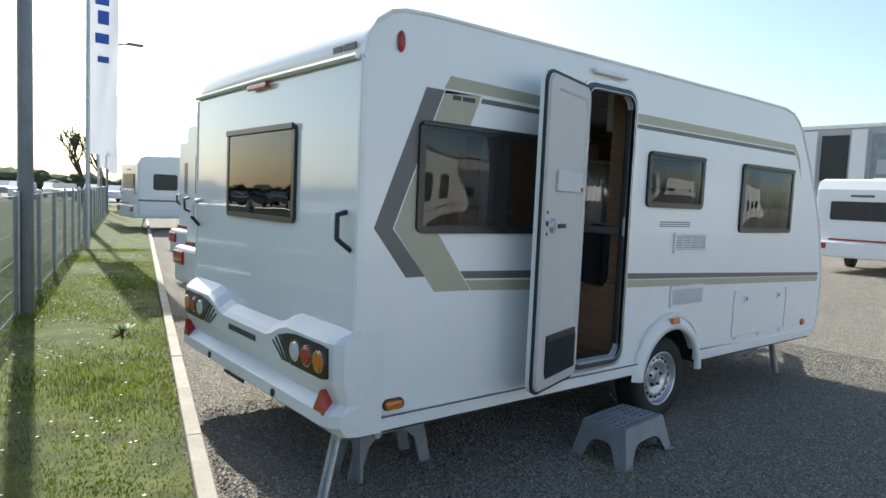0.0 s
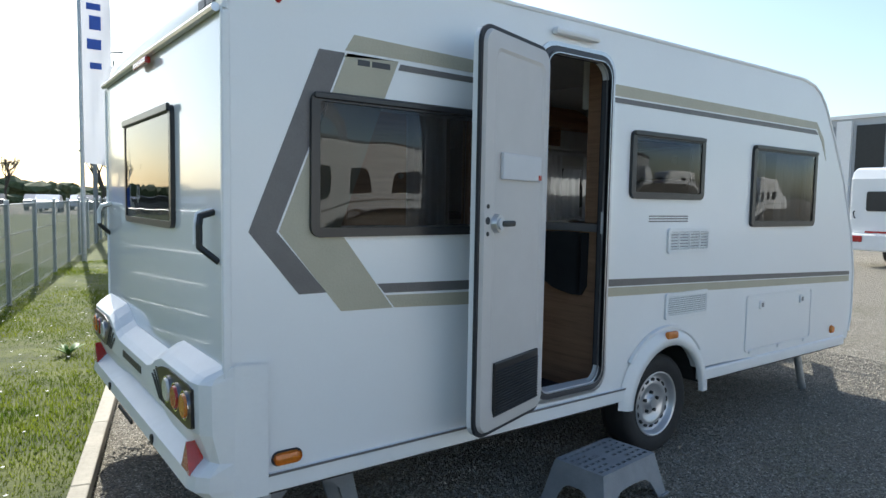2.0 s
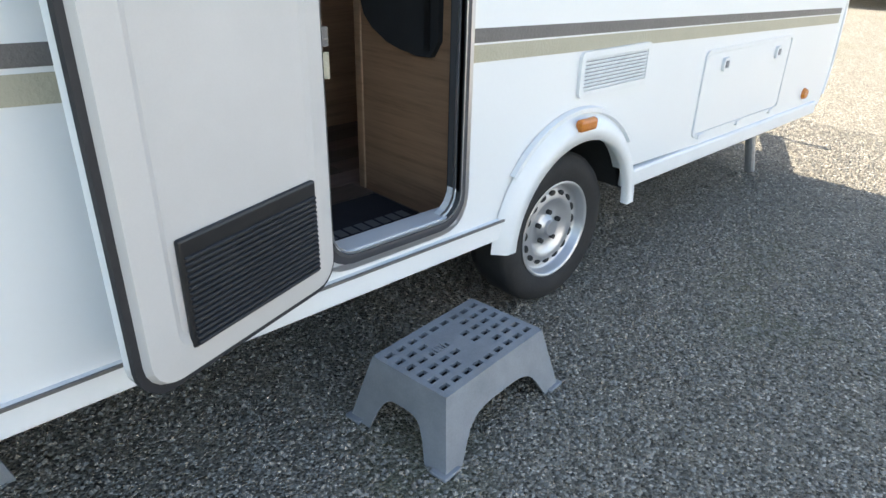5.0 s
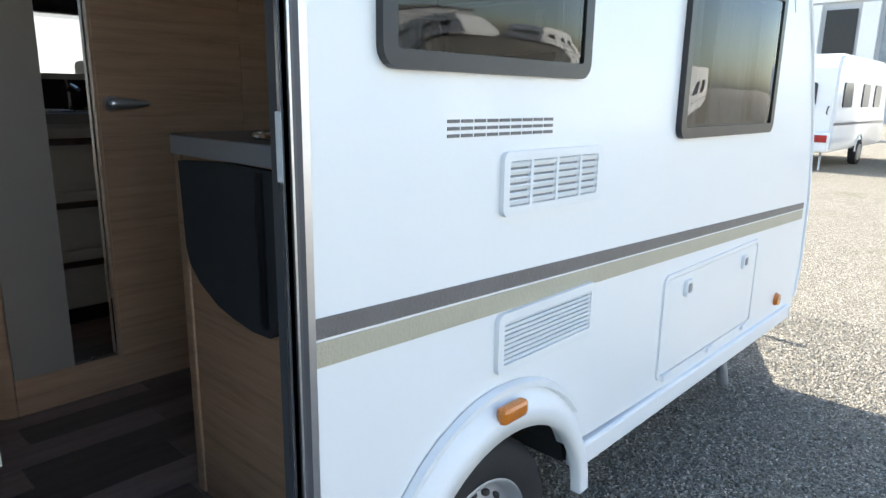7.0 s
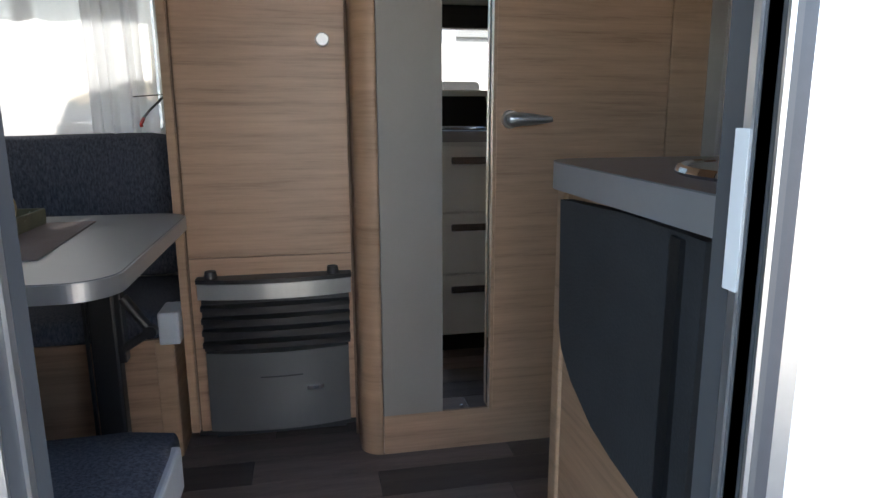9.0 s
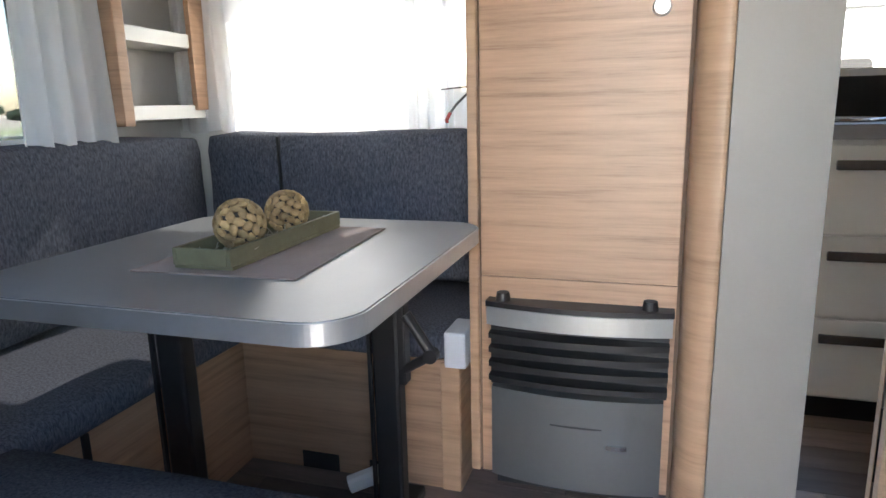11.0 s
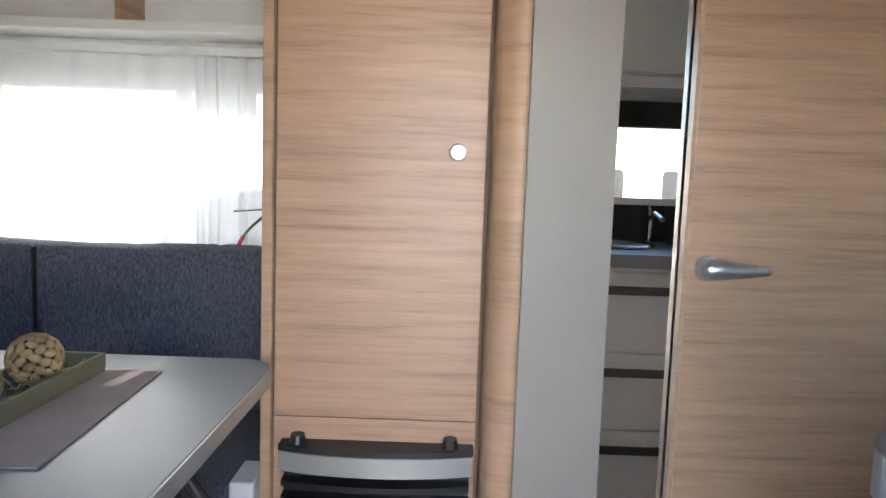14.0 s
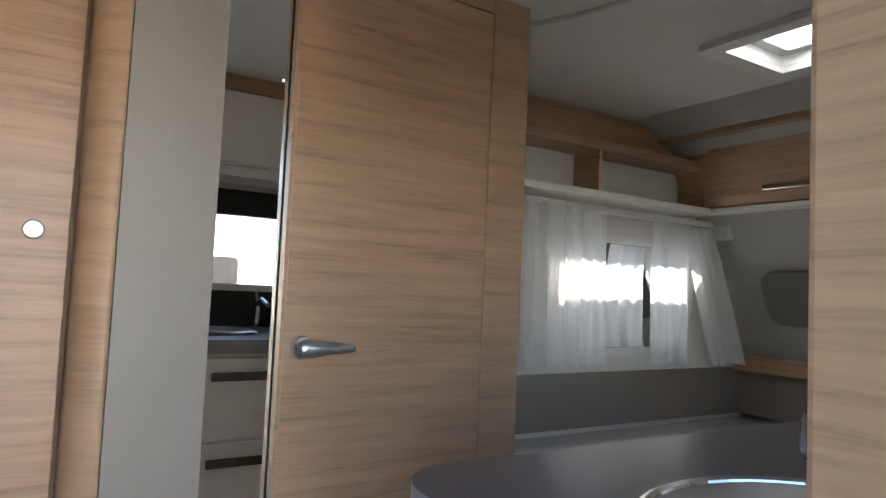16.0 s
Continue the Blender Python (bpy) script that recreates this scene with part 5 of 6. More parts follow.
# shelf over the dinette window
def open_shelf(x0, x1, dividers, label):
    s = thing("wall_shelf", ((x0 + x1) / 2, 2.1, 2.04), label, "shelf")
    part("bottom_board", box(x0, x1, 1.968, IN1, 2.0, 2.03, 0.004), "cabinet_white", s, "white lower board")
    part("top_board", box(x0, x1, 1.985, IN1, 2.205, 2.243, 0.003), "oak_edge", s)
    part("back_board", box(x0, x1, IN1 - 0.006, IN1 - 0.001, 2.03, 2.205), "liner", s)
    part("cornice", box(x0, x1, IN1 - 0.03, IN1 - 0.008, 2.243, CEIL - 0.003, 0.003), "oak", s)
    for d in dividers:
        part("divider", box(d - 0.008, d + 0.008, 1.99, IN1 - 0.006, 2.03, 2.205), "oak", s)
    return s


open_shelf(0.26, 1.304, (0.28, 0.80, 1.29), "open oak-look shelf above the dinette window")
open_shelf(2.918, 4.43, (2.93, 3.727, 4.42), "open oak-look shelf above the bed window")

# ---- bed at the front ----
bedt = thing("bed", (4.1, 1.1, FLOOR), "fixed bed with plastic-wrapped pale mattress", "bed")
part("base", box(3.16, 4.98, IN0 + 0.01, IN1 - 0.01, FLOOR, 0.86), "oak", bedt)
part("mattress", cushion(3.15, 4.99, IN0 + 0.005, IN1 - 0.005, 0.86, 1.025, 0.05, 0.006, 7), "bed", bedt, "plastic-wrapped mattress", smooth=True)
solo("bed_wall_panel", box(2.95, 4.97, IN1 - 0.012, IN1 - 0.001, 1.03, 1.265), "taupe", "taupe panel along the wall above the mattress", "panel", kind="structure")
fcap = thing("bed_head_panel", (4.96, 1.1, 1.03), "taupe panel with oak-look ledge on the front wall", "panel", kind="structure")
part("panel", box(4.93, 4.95, IN0 + 0.01, IN1 - 0.014, 1.03, 1.25), "taupe", fcap)
part("ledge", box(4.86, 4.95, IN0 + 0.01, IN1 - 0.014, 1.25, 1.33, 0.01), "oak", fcap)
hp = plate(rect(0.75, 1.89, 1.49, 1.76, 0.07), [], "x", -0.01, 0.015)
bmesh.ops.rotate(hp, verts=hp.verts, cent=(0, 0, 1.62), matrix=Matrix.Rotation(radians(-25), 3, "Y"))
bmesh.ops.translate(hp, verts=hp.verts, vec=(4.752, 0, 0))
solo("head_cushion", hp, "head_pad", "grey-green rounded cushion panel on the sloping front wall", "cushion")
fc = thing("front_cupboard", (4.45, 1.0, 2.03), "oak-look overhead cupboard across the front with bar handles", "cupboard")
part("carcass", plate([(4.452, 2.03), (4.54, 2.03), (4.36, 2.27), (4.30, 2.38), (4.452 - 0.14, 2.38)], [], "y", IN0 + 0.01, IN1 - 0.01), "oak", fc)
for y0, y1 in ((0.07, 1.0), (1.01, 1.93)):
    d_ = part("door", plate([(4.44, 2.035), (4.452, 2.035), (4.336, 2.324), (4.324, 2.324)], [], "y", y0, y1), "oak", fc)
    yc = 1.58 if y0 > 0.5 else 0.5
    part("handle", box(4.40, 4.412, yc - 0.12, yc + 0.12, 2.085, 2.105, 0.003), "chrome", d_)
    part("handle_foot", box(4.405, 4.43, yc - 0.115, yc - 0.10, 2.088, 2.102), "chrome", d_)
    part("handle_foot", box(4.405, 4.43, yc + 0.10, yc + 0.115, 2.088, 2.102), "chrome", d_)
part("cornice", box(4.24, 4.33, IN0 + 0.01, IN1 - 0.01, 2.325, CEIL - 0.003, 0.003), "oak", fc)
part("white_base", box(4.43, 4.53, IN0 + 0.01, IN1 - 0.01, 2.010, 2.029, 0.003), "cabinet_white", fc)
solo("reading_lamp", rod((4.60, 1.36, 1.90), (4.55, 1.32, 1.96), 0.03, 0.02), "plastic_white", "small white reading lamp on the front wall", "lamp")

# ---- step in front of the entrance ----
SZ = 0.22
ROT = radians(6)
SC = Vector((1.86, -0.182, 0))


def on_step(bm):
    bmesh.ops.rotate(bm, verts=bm.verts, cent=(0, 0, 0), matrix=Matrix.Rotation(ROT, 3, "Z"))
    bmesh.ops.translate(bm, verts=bm.verts, vec=SC)
    return bm


step = thing("step_stool", SC, "grey plastic step with slotted top standing on the gravel", "step")
HXs, HYs = 0.232, 0.143
slots = []
for j in range(6):
    for i in range(9):
        if (3 <= i <= 5 and j in (1, 4)) or (i == 4 and j in (2, 3)):
            continue
        cx, cy = -0.196 + i * 0.049, -0.107 + j * 0.043
        slots.append(rect(cx - 0.016, cx + 0.016, cy - 0.0095, cy + 0.0095))
part("tread", on_step(plate(rect(-HXs, HXs, -HYs, HYs, 0.012, 3), slots, "z", SZ - 0.012, SZ)), "step", step)
# added dark sheet: puts the shade seen through the slots into colour
part("tread_shade", on_step(box(-HXs + 0.02, HXs - 0.02, -HYs + 0.02, HYs - 0.02, SZ - 0.06, SZ - 0.055)), "dark", step)


def apron(length, half, splay, high, n=24):
    """One side: a sheet that flares outward, cut by an arch between two legs."""
    bm = bmesh.new()
    legs = 0.05
    top_r, bot_r = [], []
    for i in range(n + 1):
        u = -1 + 2 * i / n
        z_low = 0.0
        a = length - legs
        uu = u * (length + 0.03)
        if abs(uu) < a:
            z_low = (high - 0.095) * (1 - (abs(uu) / a) ** 4) ** 0.45
        t = (high - z_low) / high
        top_r.append((u * length, half, high))
        bot_r.append((u * (length + splay * t), half + splay * t, z_low))
    f, b = [], []
    for (x, y, z), (x2, y2, z2) in zip(top_r, bot_r):
        f.append((bm.verts.new((x, y, z)), bm.verts.new((x2, y2, z2))))
        b.append((bm.verts.new((x, y - 0.008, z)), bm.verts.new((x2, y2 - 0.008, z2))))
    for i in range(n):
        bm.faces.new((f[i][0], f[i + 1][0], f[i + 1][1], f[i][1]))
        bm.faces.new((b[i][0], b[i][1], b[i + 1][1], b[i + 1][0]))
        bm.faces.new((f[i][1], f[i + 1][1], b[i + 1][1], b[i][1]))
    return bm


for turn, ln, hf in ((0, HXs, HYs), (180, HXs, HYs), (90, HYs, HXs), (270, HYs, HXs)):
    ap = apron(ln, hf, 0.05, SZ - 0.002)
    bmesh.ops.rotate(ap, verts=ap.verts, cent=(0, 0, 0), matrix=Matrix.Rotation(radians(turn), 3, "Z"))
    part("skirt", on_step(ap), "step", step)
for sx in (-1, 1):
    for sy_ in (-1, 1):
        part("foot", on_step(box(sx * (HXs + 0.03) - 0.035, sx * (HXs + 0.03) + 0.035, sy_ * (HYs + 0.03) - 0.03, sy_ * (HYs + 0.03) + 0.03, 0.0, 0.012, 0.004)), "step", step)
bumps = bmesh.new()
for i in range(5):
    box(-0.10 + i * 0.012, -0.094 + i * 0.012, 0.01, 0.04, SZ, SZ + 0.002, 0, 1, bumps)
part("moulded_mark", on_step(bumps), "step", step)

# plastic stand under the rear corner
stand = thing("support_stand", (0.45, 0.42, 0), "grey plastic arched stand below the caravan's rear", "stand")
pts_s = [(0.19, 0.0), (0.26, 0.34), (0.66, 0.34), (0.74, 0.0), (0.67, 0.0), (0.62, 0.16), (0.55, 0.22), (0.37, 0.22), (0.31, 0.16), (0.26, 0.0)]
for y0 in (0.36, 0.56):
    part("side", plate(pts_s, [], "y", y0, y0 + 0.02), "step", stand)
part("top", box(0.25, 0.67, 0.30, 0.58, 0.335, 0.352, 0.006), "step", stand)
part("end", plate([(0.30, 0.0), (0.31, 0.34), (0.57, 0.34), (0.58, 0.0), (0.53, 0.0), (0.49, 0.2), (0.39, 0.2), (0.35, 0.0)], [], "x", 0.22, 0.24), "step", stand)


# ---- neighbouring caravans ----
def other_caravan(length, high, with_wheel, label, accent):
    """Built at the origin: rear at x=0 facing -x, width along y, from its own floor up."""
    c = thing("parked_caravan", (0, 0, 0), label, "caravan", group="parked caravans")
    Wd = 2.3
    prof_c = [(0.0, 0.42), (length, 0.42), (length + 0.12, 0.9), (length - 0.1, 1.6), (length - 0.5, high - 0.12), (length - 0.75, high), (0.35, high), (0.12, high - 0.06), (0.0, high - 0.3)]
    bm = plate(prof_c, [], "y", -Wd / 2, Wd / 2)
    bmesh.ops.bevel(bm, geom=[e for e in bm.edges if abs(e.verts[0].co.y - e.verts[1].co.y) < 1e-4 and e.is_boundary is False and len({round(f.normal.y, 2) for f in e.link_faces}) > 1], offset=0.06, segments=2, affect="EDGES")
    part("body", bm, "white", c)
    rw_ = part("rear_window", plate(rect(-0.75, 0.75, high - 1.12, high - 0.62, 0.06), [], "x", -0.025, -0.001), "frame_black", c)
    part("pane", plate(rect(-0.70, 0.70, high - 1.08, high - 0.66, 0.05), [], "x", -0.032, -0.024), "frame_black", rw_)
    bp_ = part("bumper", box(-0.14, 0.0, -1.13, 1.13, 0.42, 0.85, 0.05, 3), "plastic_white", c)
    for s in (-1, 1):
        part("tail_lamp", box(-0.165, -0.13, min(s * 0.75, s * 1.1), max(s * 0.75, s * 1.1), 0.64, 0.80, 0.02), accent, bp_)
        part("grab_handle", tube([(-0.001, s * 1.02, 1.42), (-0.06, s * 1.02, 1.40), (-0.06, s * 1.0, 1.28), (-0.001, s * 1.0, 1.25)], 0.014), "black", c)
        part("stripe", box(0.02, length, s * 1.151 - 0.002, s * 1.151 + 0.002, 1.0, 1.06), "dark_decal", c)
        for x0, x1 in ((0.5, 1.3), (2.3, 3.0), (3.6, 4.3)):
            w_ = part("side_window", plate(rect(x0, x1, high - 1.15, high - 0.60, 0.08), [], "y", s * 1.15, s * 1.175), "frame_black", c)
        wb = disc((length * 0.52, s * 1.0, 0.31), "y", 0.31, s * 0.17, 28)
        wv = part("wheel", wb, "tyre", c)
        part("rim", disc((length * 0.52, s * 1.17, 0.31), "y", 0.2, s * 0.012, 24), "rim", wv)
        part("arch", plate([(length * 0.52 + 0.42 * math.cos(radians(a)), 0.34 + 0.42 * math.sin(radians(a))) for a in range(0, 181, 15)], [[(length * 0.52 + 0.35 * math.cos(radians(a)), 0.36 + 0.35 * math.sin(radians(a))) for a in range(5, 176, 17)]], "y", s * 1.145, s * 1.165), "plastic_white", c)
    part("rear_stripe", box(-0.142, -0.139, -0.7, 0.7, 0.88, 0.93), "red", c)
    part("brand_bar", box(-0.012, -0.001, -0.28, 0.28, high - 0.50, high - 0.44), "dark_decal", c)
    part("roof_vent", box(1.2, 1.7, -0.3, 0.2, high - 0.01, high + 0.07, 0.02), "plastic_white", c)
    part("drawbar", box(length, length + 1.2, -0.06, 0.06, 0.38, 0.46), "galv", c)
    part("steady", rod((0.3, -0.9, 0.42), (0.15, -0.95, 0.0), 0.025), "galv", c)
    return c


n1 = other_caravan(5.2, 2.55, True, "white parked caravan with red tail lamps and dark windows", "red")
n1.matrix_basis = pose(0.95, 4.42, 0)
for x, y, rz in ((1.85, 7.7, 0), (17.9, 4.05, 0), (24.5, -3.2, 92), (18.2, -0.4, 18), (20.0, -13.0, 20), (17.0, -18.0, 15), (6.5, -14.5, 80), (13.5, -15.5, 80), (0.5, -13.5, 85), (1.5, -8.5, 0)):
    copy_thing(n1, pose(x, y, 0, 0, 0, rz))
copy_thing(n1, pose(4.3, 22.5, 0, 0, 0, 0))

# ---- fence, poles, flags along the lawn ----
FS = 0.235


def fence_x(y):
    return -2.15 + FS * y


fence = thing("fence", (fence_x(8), 8, 0), "grey-green screened mesh fence with steel posts", "fence")
for k in range(22):
    y0 = -4 + k * 2.0
    y1 = y0 + 2.0
    x0, x1 = fence_x(y0), fence_x(y1)
    part("post", box(x0 - 0.03, x0 + 0.03, y0 - 0.03, y0 + 0.03, 0, 1.42, 0.006), "galv", fence)
    bm = bmesh.new()
    q = [bm.verts.new(p) for p in ((x0 + 0.02, y0, 0.06), (x1 + 0.02, y1, 0.06), (x1 + 0.02, y1, 1.36), (x0 + 0.02, y0, 1.36))]
    bm.faces.new(q)
    part("panel", bm, "fence", fence)
    for z in (0.08, 0.35, 0.65, 0.95, 1.36):
        part("rail", rod((x0, y0, z), (x1, y1, z), 0.008, 0.008, 6), "galv", fence)

for x, y, h, r in ((-0.64, 6.1, 8.5, 0.085), (2.6, 20.2, 7.0, 0.05), (5.0, 30.5, 7.5, 0.05), (6.2, 35.0, 7.5, 0.05)):
    solo("pole", rod((x, y, 0), (x, y, h), r, r * 0.7, 14), "pole", "tall grey metal pole in the grass", "pole", group="poles by the fence")


def flag_pole(x, y, h, seed, sway):
    f = thing("flag_pole", (x, y, 0), "pole with a long white and blue flag", "flag", group="flags by the fence")
    part("mast", rod((x, y, 0), (x, y, h), 0.05, 0.035, 12), "galv", f)
    bm = bmesh.new()
    rows_f = []
    for j in range(25):
        z = h - 0.2 - j * (h - 2.4) / 24
        rows_f.append([bm.verts.new((x + 0.04 + 0.55 * i / 6, y + 0.10 * math.sin(i * 1.1 + j * 0.35 + seed) * i / 6 + sway * i / 6, z - 0.05 * i / 6)) for i in range(7)])
    for a, b in zip(rows_f, rows_f[1:]):
        for i in range(6):
            bm.faces.new((a[i], a[i + 1], b[i + 1], b[i]))
    fl_ = part("flag", bm, "flag", f, "white flag with blue bars", smooth=True)
    for k in range(6):
        z = h - 0.7 - k * 0.42
        part("blue_bar", box(x + 0.12 + 0.05 * (k % 2), x + 0.40, y - 0.14, y - 0.135, z - 0.16, z + 0.14 - 0.08 * (k % 3)), "blue", fl_)


flag_pole(1.45, 14.1, 7.2, 1, -0.1)
flag_pole(4.4, 28.0, 7.0, 2, 0.1)
flag_pole(7.2, 40.0, 7.0, 3, 0.1)
flag_pole(4.0, -9.5, 6.0, 4, 0.1)
lampst = thing("street_lamp", (2.9, 22, 0), "slim grey street lamp with a long arm", "street lamp")
part("mast", rod((2.9, 22, 0), (2.9, 22, 6.1), 0.07, 0.05, 12), "pole", lampst)
part("arm", rod((2.9, 22, 6.1), (4.2, 22.0, 6.3), 0.03), "pole", lampst)
part("head", box(4.1, 4.6, 21.9, 22.1, 6.27, 6.35, 0.02), "pole", lampst)
ban = thing("banner", (-2.1, 18, 0), "blue and white advertising banner behind the fence", "banner")
part("cloth", box(-3.4, -0.4, 18.0, 18.02, 0.5, 1.75), "blue", ban, "blue banner cloth")
part("lower_band", box(-3.4, -0.4, 17.985, 17.998, 0.5, 1.05), "facade", ban)
for k in range(5):
    part("letter_bar", box(-2.6 + k * 0.42, -2.3 + k * 0.42, 17.985, 17.998, 1.3, 1.5), "petal", ban)
for px in (-3.45, -0.35):
    part("stake", rod((px, 18.01, 0), (px, 18.01, 1.8), 0.03), "galv", ban)

# parked cars far beyond the fence
def car():
    c = thing("parked_car", (0, 0, 0), "parked car in the far lot", "car", group="cars in the far lot")
    pr = [(0, 0.35), (4.2, 0.35), (4.25, 0.75), (3.3, 0.92), (2.6, 1.42), (1.1, 1.45), (0.3, 0.98), (0.0, 0.9)]
    bm = plate(pr, [], "y", -0.85, 0.85)
    bmesh.ops.bevel(bm, geom=[e for e in bm.edges if len(e.link_faces) == 2 and e.calc_face_angle(0) > 0.7], offset=0.06, segments=2, affect="EDGES")
    part("body", bm, "carpaint", c)
    for s in (-1, 1):
        part("glass", plate([(0.55, 0.98), (3.05, 0.98), (2.5, 1.36), (1.15, 1.38)], [], "y", s * 0.851, s * 0.858), "frame_black", c)
        for wx in (0.8, 3.4):
            part("wheel", disc((wx, s * 0.7, 0.31), "y", 0.31, s * 0.17, 18), "tyre", c)
    return c


rc = random.Random(9)
c0 = car()
c0.matrix_basis = pose(-14, 55, 0, 0, 0, 10)
for k in range(26):
    copy_thing(c0, pose(-26 + (k % 13) * 3.4 + rc.uniform(-0.5, 0.5), 58 + (k // 13) * 9 + rc.uniform(-1, 1), 0.0, 0, 0, 85 + rc.uniform(-8, 8)))

solo("far_grass", box(-60, 0, 20.5, 50, 0.0, 0.02), "field", "grass verge beyond the fence", "verge", kind="structure")


# bare trees far off
def tree(seed, h, spread):
    rnd = random.Random(seed)
    t = thing("tree", (0, 0, 0), "bare early-spring tree with thin twigs", "tree", group="far trees")
    bm, leaf = bmesh.new(), bmesh.new()

    def grow(p, d, ln, r, depth):
        q = p + d * ln
        rod(p, q, r, r * 0.65, 6 if depth < 2 else 4, bm)
        if depth >= 4:
            for _ in range(3):
                c = q + Vector((rnd.uniform(-0.3, 0.3), rnd.uniform(-0.3, 0.3), rnd.uniform(-0.2, 0.3)))
                s = rnd.uniform(0.05, 0.12)
                vs = [leaf.verts.new(c + Vector((rnd.uniform(-s, s), rnd.uniform(-s, s), rnd.uniform(-s, s)))) for _ in range(3)]
                leaf.faces.new(vs)
            return
        for _ in range(3 if depth else 4):
            nd = (d + Vector((rnd.uniform(-1, 1), rnd.uniform(-1, 1), rnd.uniform(-0.1, 0.7))) * spread).normalized()
            grow(q, nd, ln * rnd.uniform(0.6, 0.8), r * 0.6, depth + 1)

    grow(Vector((0, 0, 0)), Vector((0, 0, 1)), h * 0.33, h * 0.03, 0)
    part("trunk", bm, "bark", t)
    part("crown", leaf, "leaf", t)
    return t


t0 = tree(3, 5.5, 0.75)
t0.matrix_basis = pose(7.0, 46, 0)
for x, y, s_ in ((9.5, 52, 40), (-5.5, 48, 200), (-9, 60, 90), (-12, 70, 20), (3.0, 75, 160), (-3, 90, 240), (-16, 85, 310)):
    copy_thing(t0, pose(x, y, 0, 0, 0, s_))
hedge = bmesh.new()
rg = random.Random(12)
for k in range(900):
    x, y = rg.uniform(-130, 60), rg.uniform(105, 125)
    s_ = rg.uniform(0.5, 1.7)
    z = rg.uniform(0.3, 3.4) * (0.6 + 0.5 * noise.noise(Vector((x * 0.05, 0, 0))))
    bmesh.ops.create_icosphere(hedge, subdivisions=1, radius=s_, matrix=Matrix.Translation((x, y, max(z, 0.4))) @ Matrix.Diagonal((1.2, 1, rg.uniform(0.5, 1), 1)))
for v in hedge.verts:
    v.co += Vector((rg.uniform(-0.3, 0.3), rg.uniform(-0.3, 0.3), rg.uniform(-0.3, 0.3)))
tagged(new("far_woods", mesh_of("far_woods", hedge, "leaf")), "hazy line of far trees and hedges", "woods", kind="stuff")
for k in range(9):
    x = -16 + k * 2.1
    solo("far_mast", rod((x, 66 + k % 3 * 5, 0), (x, 66 + k % 3 * 5, 5.5 + (k * 7 % 5) * 0.5), 0.05), "galv", "thin far flag mast", "mast", group="far masts")

# ---- hall beyond the yard ----
hall = thing("hall", (62, 28, 0), "grey panelled sales hall with posters between white ribs", "building")
part("wall", box(62, 90, 2, 60, 0, 9.2), "facade", hall)
part("roof", box(61.8, 90.2, 1.8, 60.2, 9.2, 9.5), "plastic_white", hall)
for k in range(14):
    y0 = 3.0 + k * 4.0
    part("rib", box(61.6, 62.0, y0, y0 + 1.2, 0, 9.0), "plastic_white", hall)
    pst = part("poster" if k % 2 else "window", box(61.9, 61.99, y0 + 1.5, y0 + 3.7, 4.6, 8.6), "poster" if k % 2 else "frame_black", hall)
    if k % 2:
        part("picture_block", box(61.86, 61.9, y0 + 2.0, y0 + 3.2, 5.2, 6.4), "facade", pst)
for x0, x1, y0, y1, h in ((-10, 40, -46, -34, 5.5),):
    hb = thing("shed", ((x0 + x1) / 2, -40, 0), "low pale sales building across the yard", "building")
    part("wall", box(x0, x1, y0, y1, 0, h), "facade", hb)
    part("roof", box(x0 - 0.3, x1 + 0.3, y0 - 0.3, y1 + 0.3, h, h + 0.4), "pole", hb)
    for k in range(10):
        part("window", box(x0 + 2 + k * 4.8, x0 + 5 + k * 4.8, y1, y1 + 0.05, 1.2, 3.6), "frame_black", hb)

# ---- loose stones, grass, flowers ----
def scatter(name, verts, faces, mat, label, category, smooth=False):
    me = bpy.data.meshes.new(name)
    me.from_pydata(verts, [], faces)
    me.materials.append(M[mat])
    return tagged(new(name, me), label, category, kind="stuff")


rp = np.random.RandomState(5)
octa = np.array([(1, 0, 0), (0, 1, 0), (-1, 0, 0), (0, -1, 0), (0, 0, 0.7), (0, 0, -0.7)], float)
octf = np.array([(0, 1, 4), (1, 2, 4), (2, 3, 4), (3, 0, 4), (1, 0, 5), (2, 1, 5), (3, 2, 5), (0, 3, 5)])
N = 60000
px_ = rp.uniform(-1.2, 6.5, N)
py_ = rp.uniform(-2.2, 1.9, N)
keep_ = (px_ > kerb_x(py_) + 0.08)
px_, py_ = px_[keep_], py_[keep_]
sz = rp.uniform(0.004, 0.011, len(px_))
ang = rp.uniform(0, 6.28, len(px_))
V = octa[None] * sz[:, None, None] * rp.uniform(0.6, 1.3, (len(px_), 6, 3))
ca, sa = np.cos(ang)[:, None], np.sin(ang)[:, None]
V = np.stack([V[..., 0] * ca - V[..., 1] * sa, V[..., 0] * sa + V[..., 1] * ca, V[..., 2]], -1) + np.stack([px_, py_, sz * 0.35], -1)[:, None]
F_ = (octf[None] + 6 * np.arange(len(px_))[:, None, None]).reshape(-1, 3)
scatter("loose_gravel", V.reshape(-1, 3).tolist(), F_.tolist(), "pebble", "loose pale and dark gravel stones", "gravel")

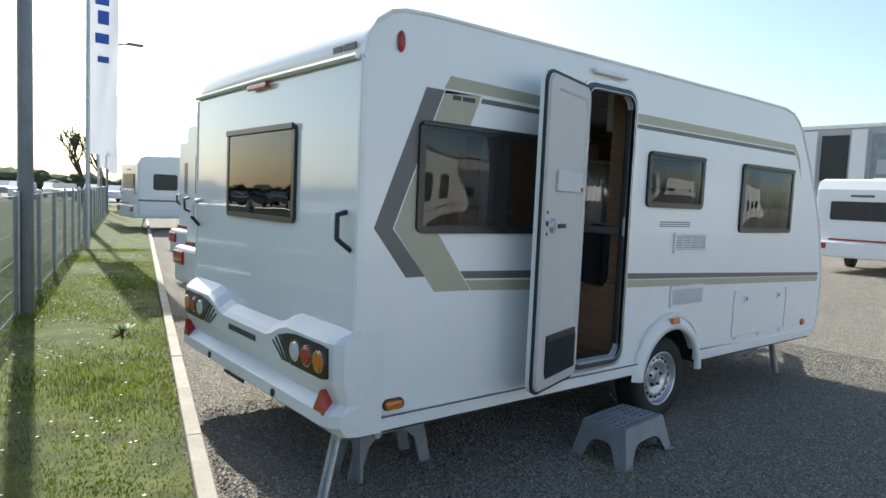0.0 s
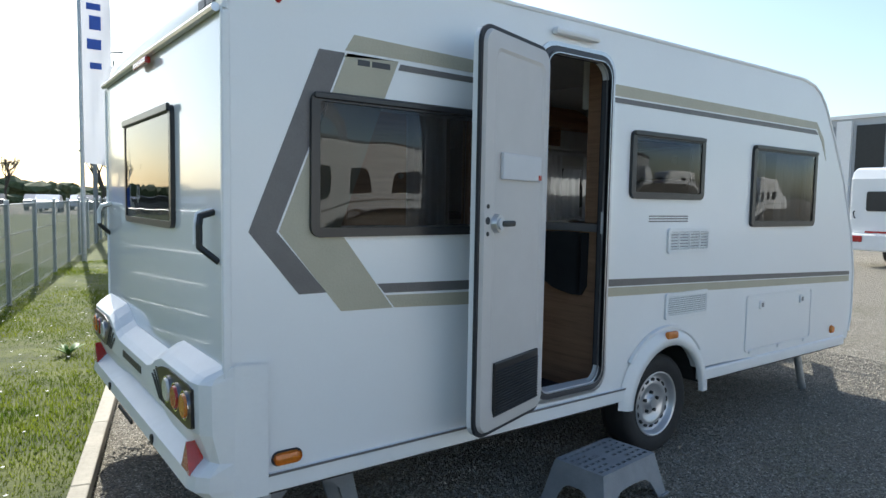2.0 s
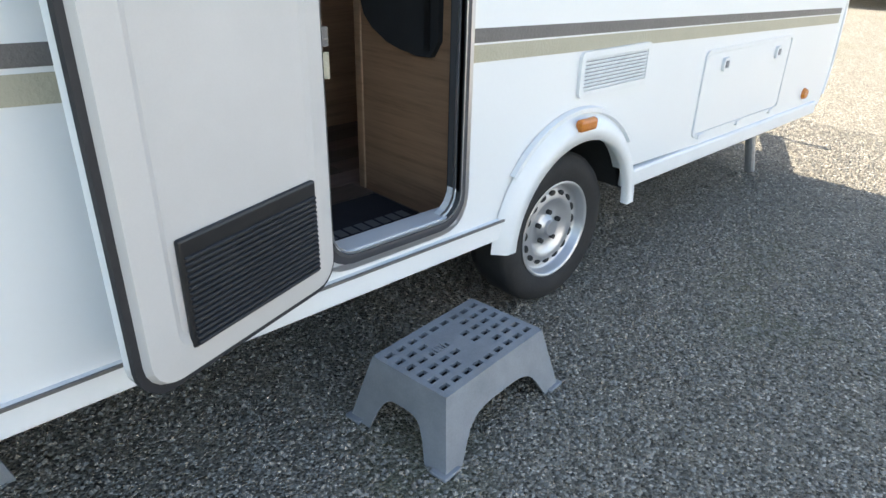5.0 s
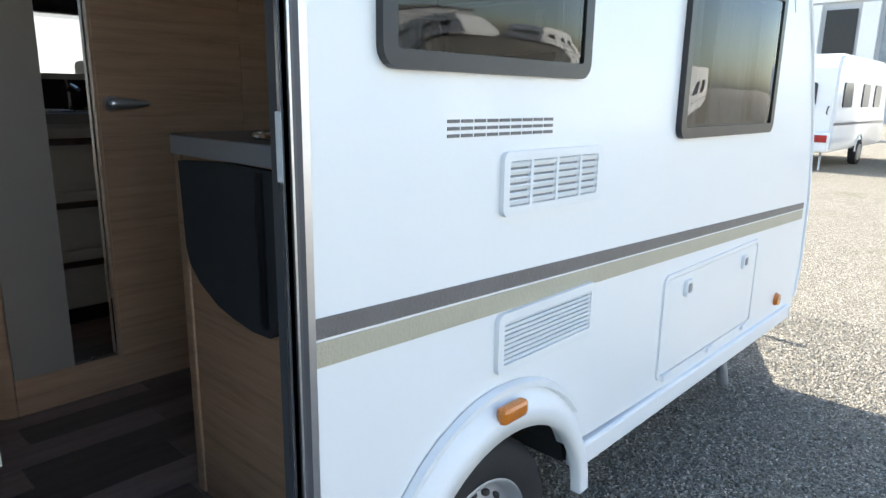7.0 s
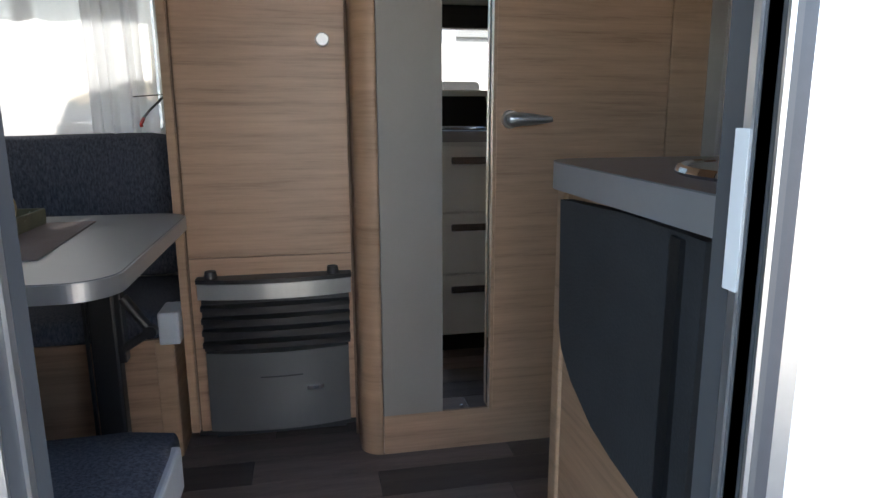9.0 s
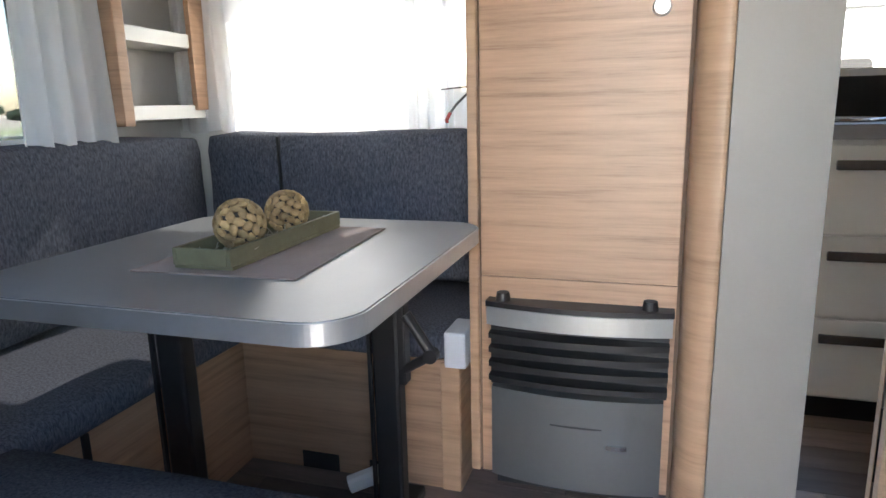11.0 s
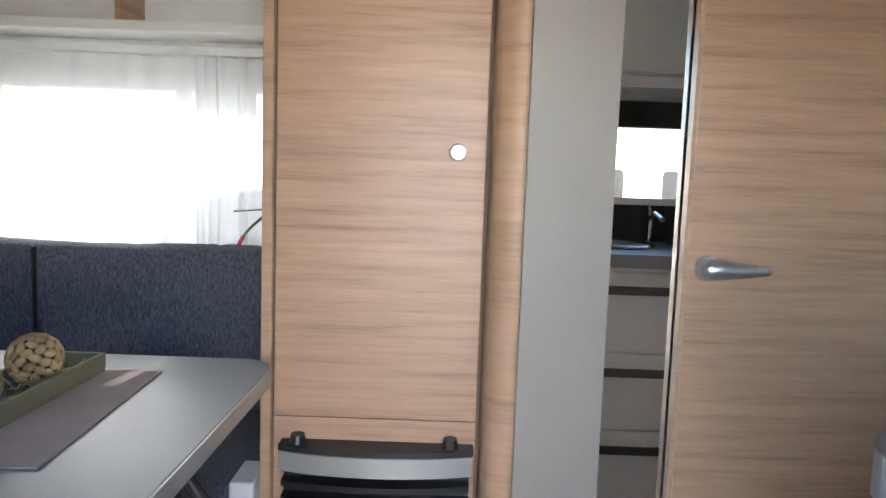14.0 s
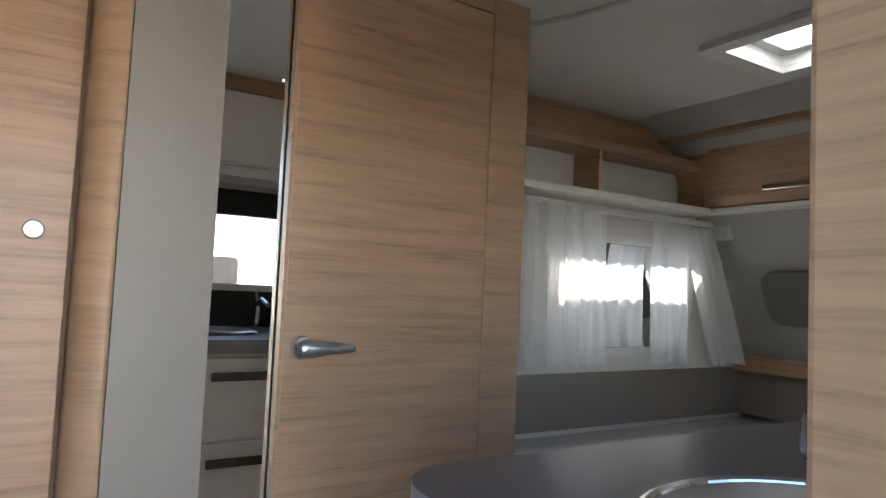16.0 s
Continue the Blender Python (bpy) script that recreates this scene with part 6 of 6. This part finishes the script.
N = 85000
gy = -1.0 + 15.0 * rp.uniform(0, 1, N) ** 1.5
gx = kerb_x(gy) - 0.05 - rp.uniform(0, 1, N) * 2.6
hgt = rp.uniform(0.012, 0.038, N) * (0.7 + 0.6 * np.sin(gx * 2.3) * np.sin(gy * 1.7))
hgt = np.abs(hgt) + 0.012
aa = rp.uniform(0, 6.28, N)
wd_ = rp.uniform(0.0025, 0.006, N)
lean = rp.uniform(0, 0.03, N)
base = np.stack([gx, gy, np.full(N, 0.025)], -1)
dx = np.stack([np.cos(aa), np.sin(aa), np.zeros(N)], -1)
tip = base + np.stack([np.cos(aa + 1.3) * lean, np.sin(aa + 1.3) * lean, hgt], -1)
V = np.stack([base - dx * wd_[:, None], base + dx * wd_[:, None], tip], 1).reshape(-1, 3)
scatter("grass", V.tolist(), np.arange(3 * N).reshape(-1, 3).tolist(), "grass", "short uneven green grass", "grass")
N = 260
gy = rp.uniform(0, 14, N)
gx = kerb_x(gy) - 0.2 - rp.uniform(0, 1, N) * 2.2
fv, ff = [], []
for x, y in zip(gx, gy):
    z = rp.uniform(0.05, 0.075)
    k0 = len(fv)
    for k in range(6):
        fv.append((x + 0.011 * math.cos(k * 1.047), y + 0.011 * math.sin(k * 1.047), z + 0.003 * (k % 2)))
    ff.append(tuple(range(k0, k0 + 6)))
scatter("daisies", fv, ff, "petal", "small white daisies in the grass", "daisies")
plant = thing("broadleaf_weed", (0.0, 4.5, 0.03), "bright green broad-leaved weed in the grass", "plant")
for k in range(14):
    a = k * 0.449 * 2
    bm = bmesh.new()
    L_ = 0.10 + 0.04 * (k % 3)
    prev = None
    for i in range(6):
        s_ = i / 5
        w_ = 0.018 * math.sin(3.14 * min(s_ * 0.9 + 0.08, 1))
        c = Vector((0.0 + math.cos(a) * L_ * s_, 4.5 + math.sin(a) * L_ * s_, 0.03 + 0.14 * s_ * (1 - 0.45 * s_) * (1 + 0.2 * (k % 2))))
        n_ = Vector((-math.sin(a), math.cos(a), 0)) * w_
        cur = (bm.verts.new(c - n_), bm.verts.new(c + n_ + Vector((0, 0, 0.004))))
        if prev:
            bm.faces.new((prev[0], prev[1], cur[1], cur[0]))
        prev = cur
    part("leaf", bm, "green_leaf", plant, smooth=True)
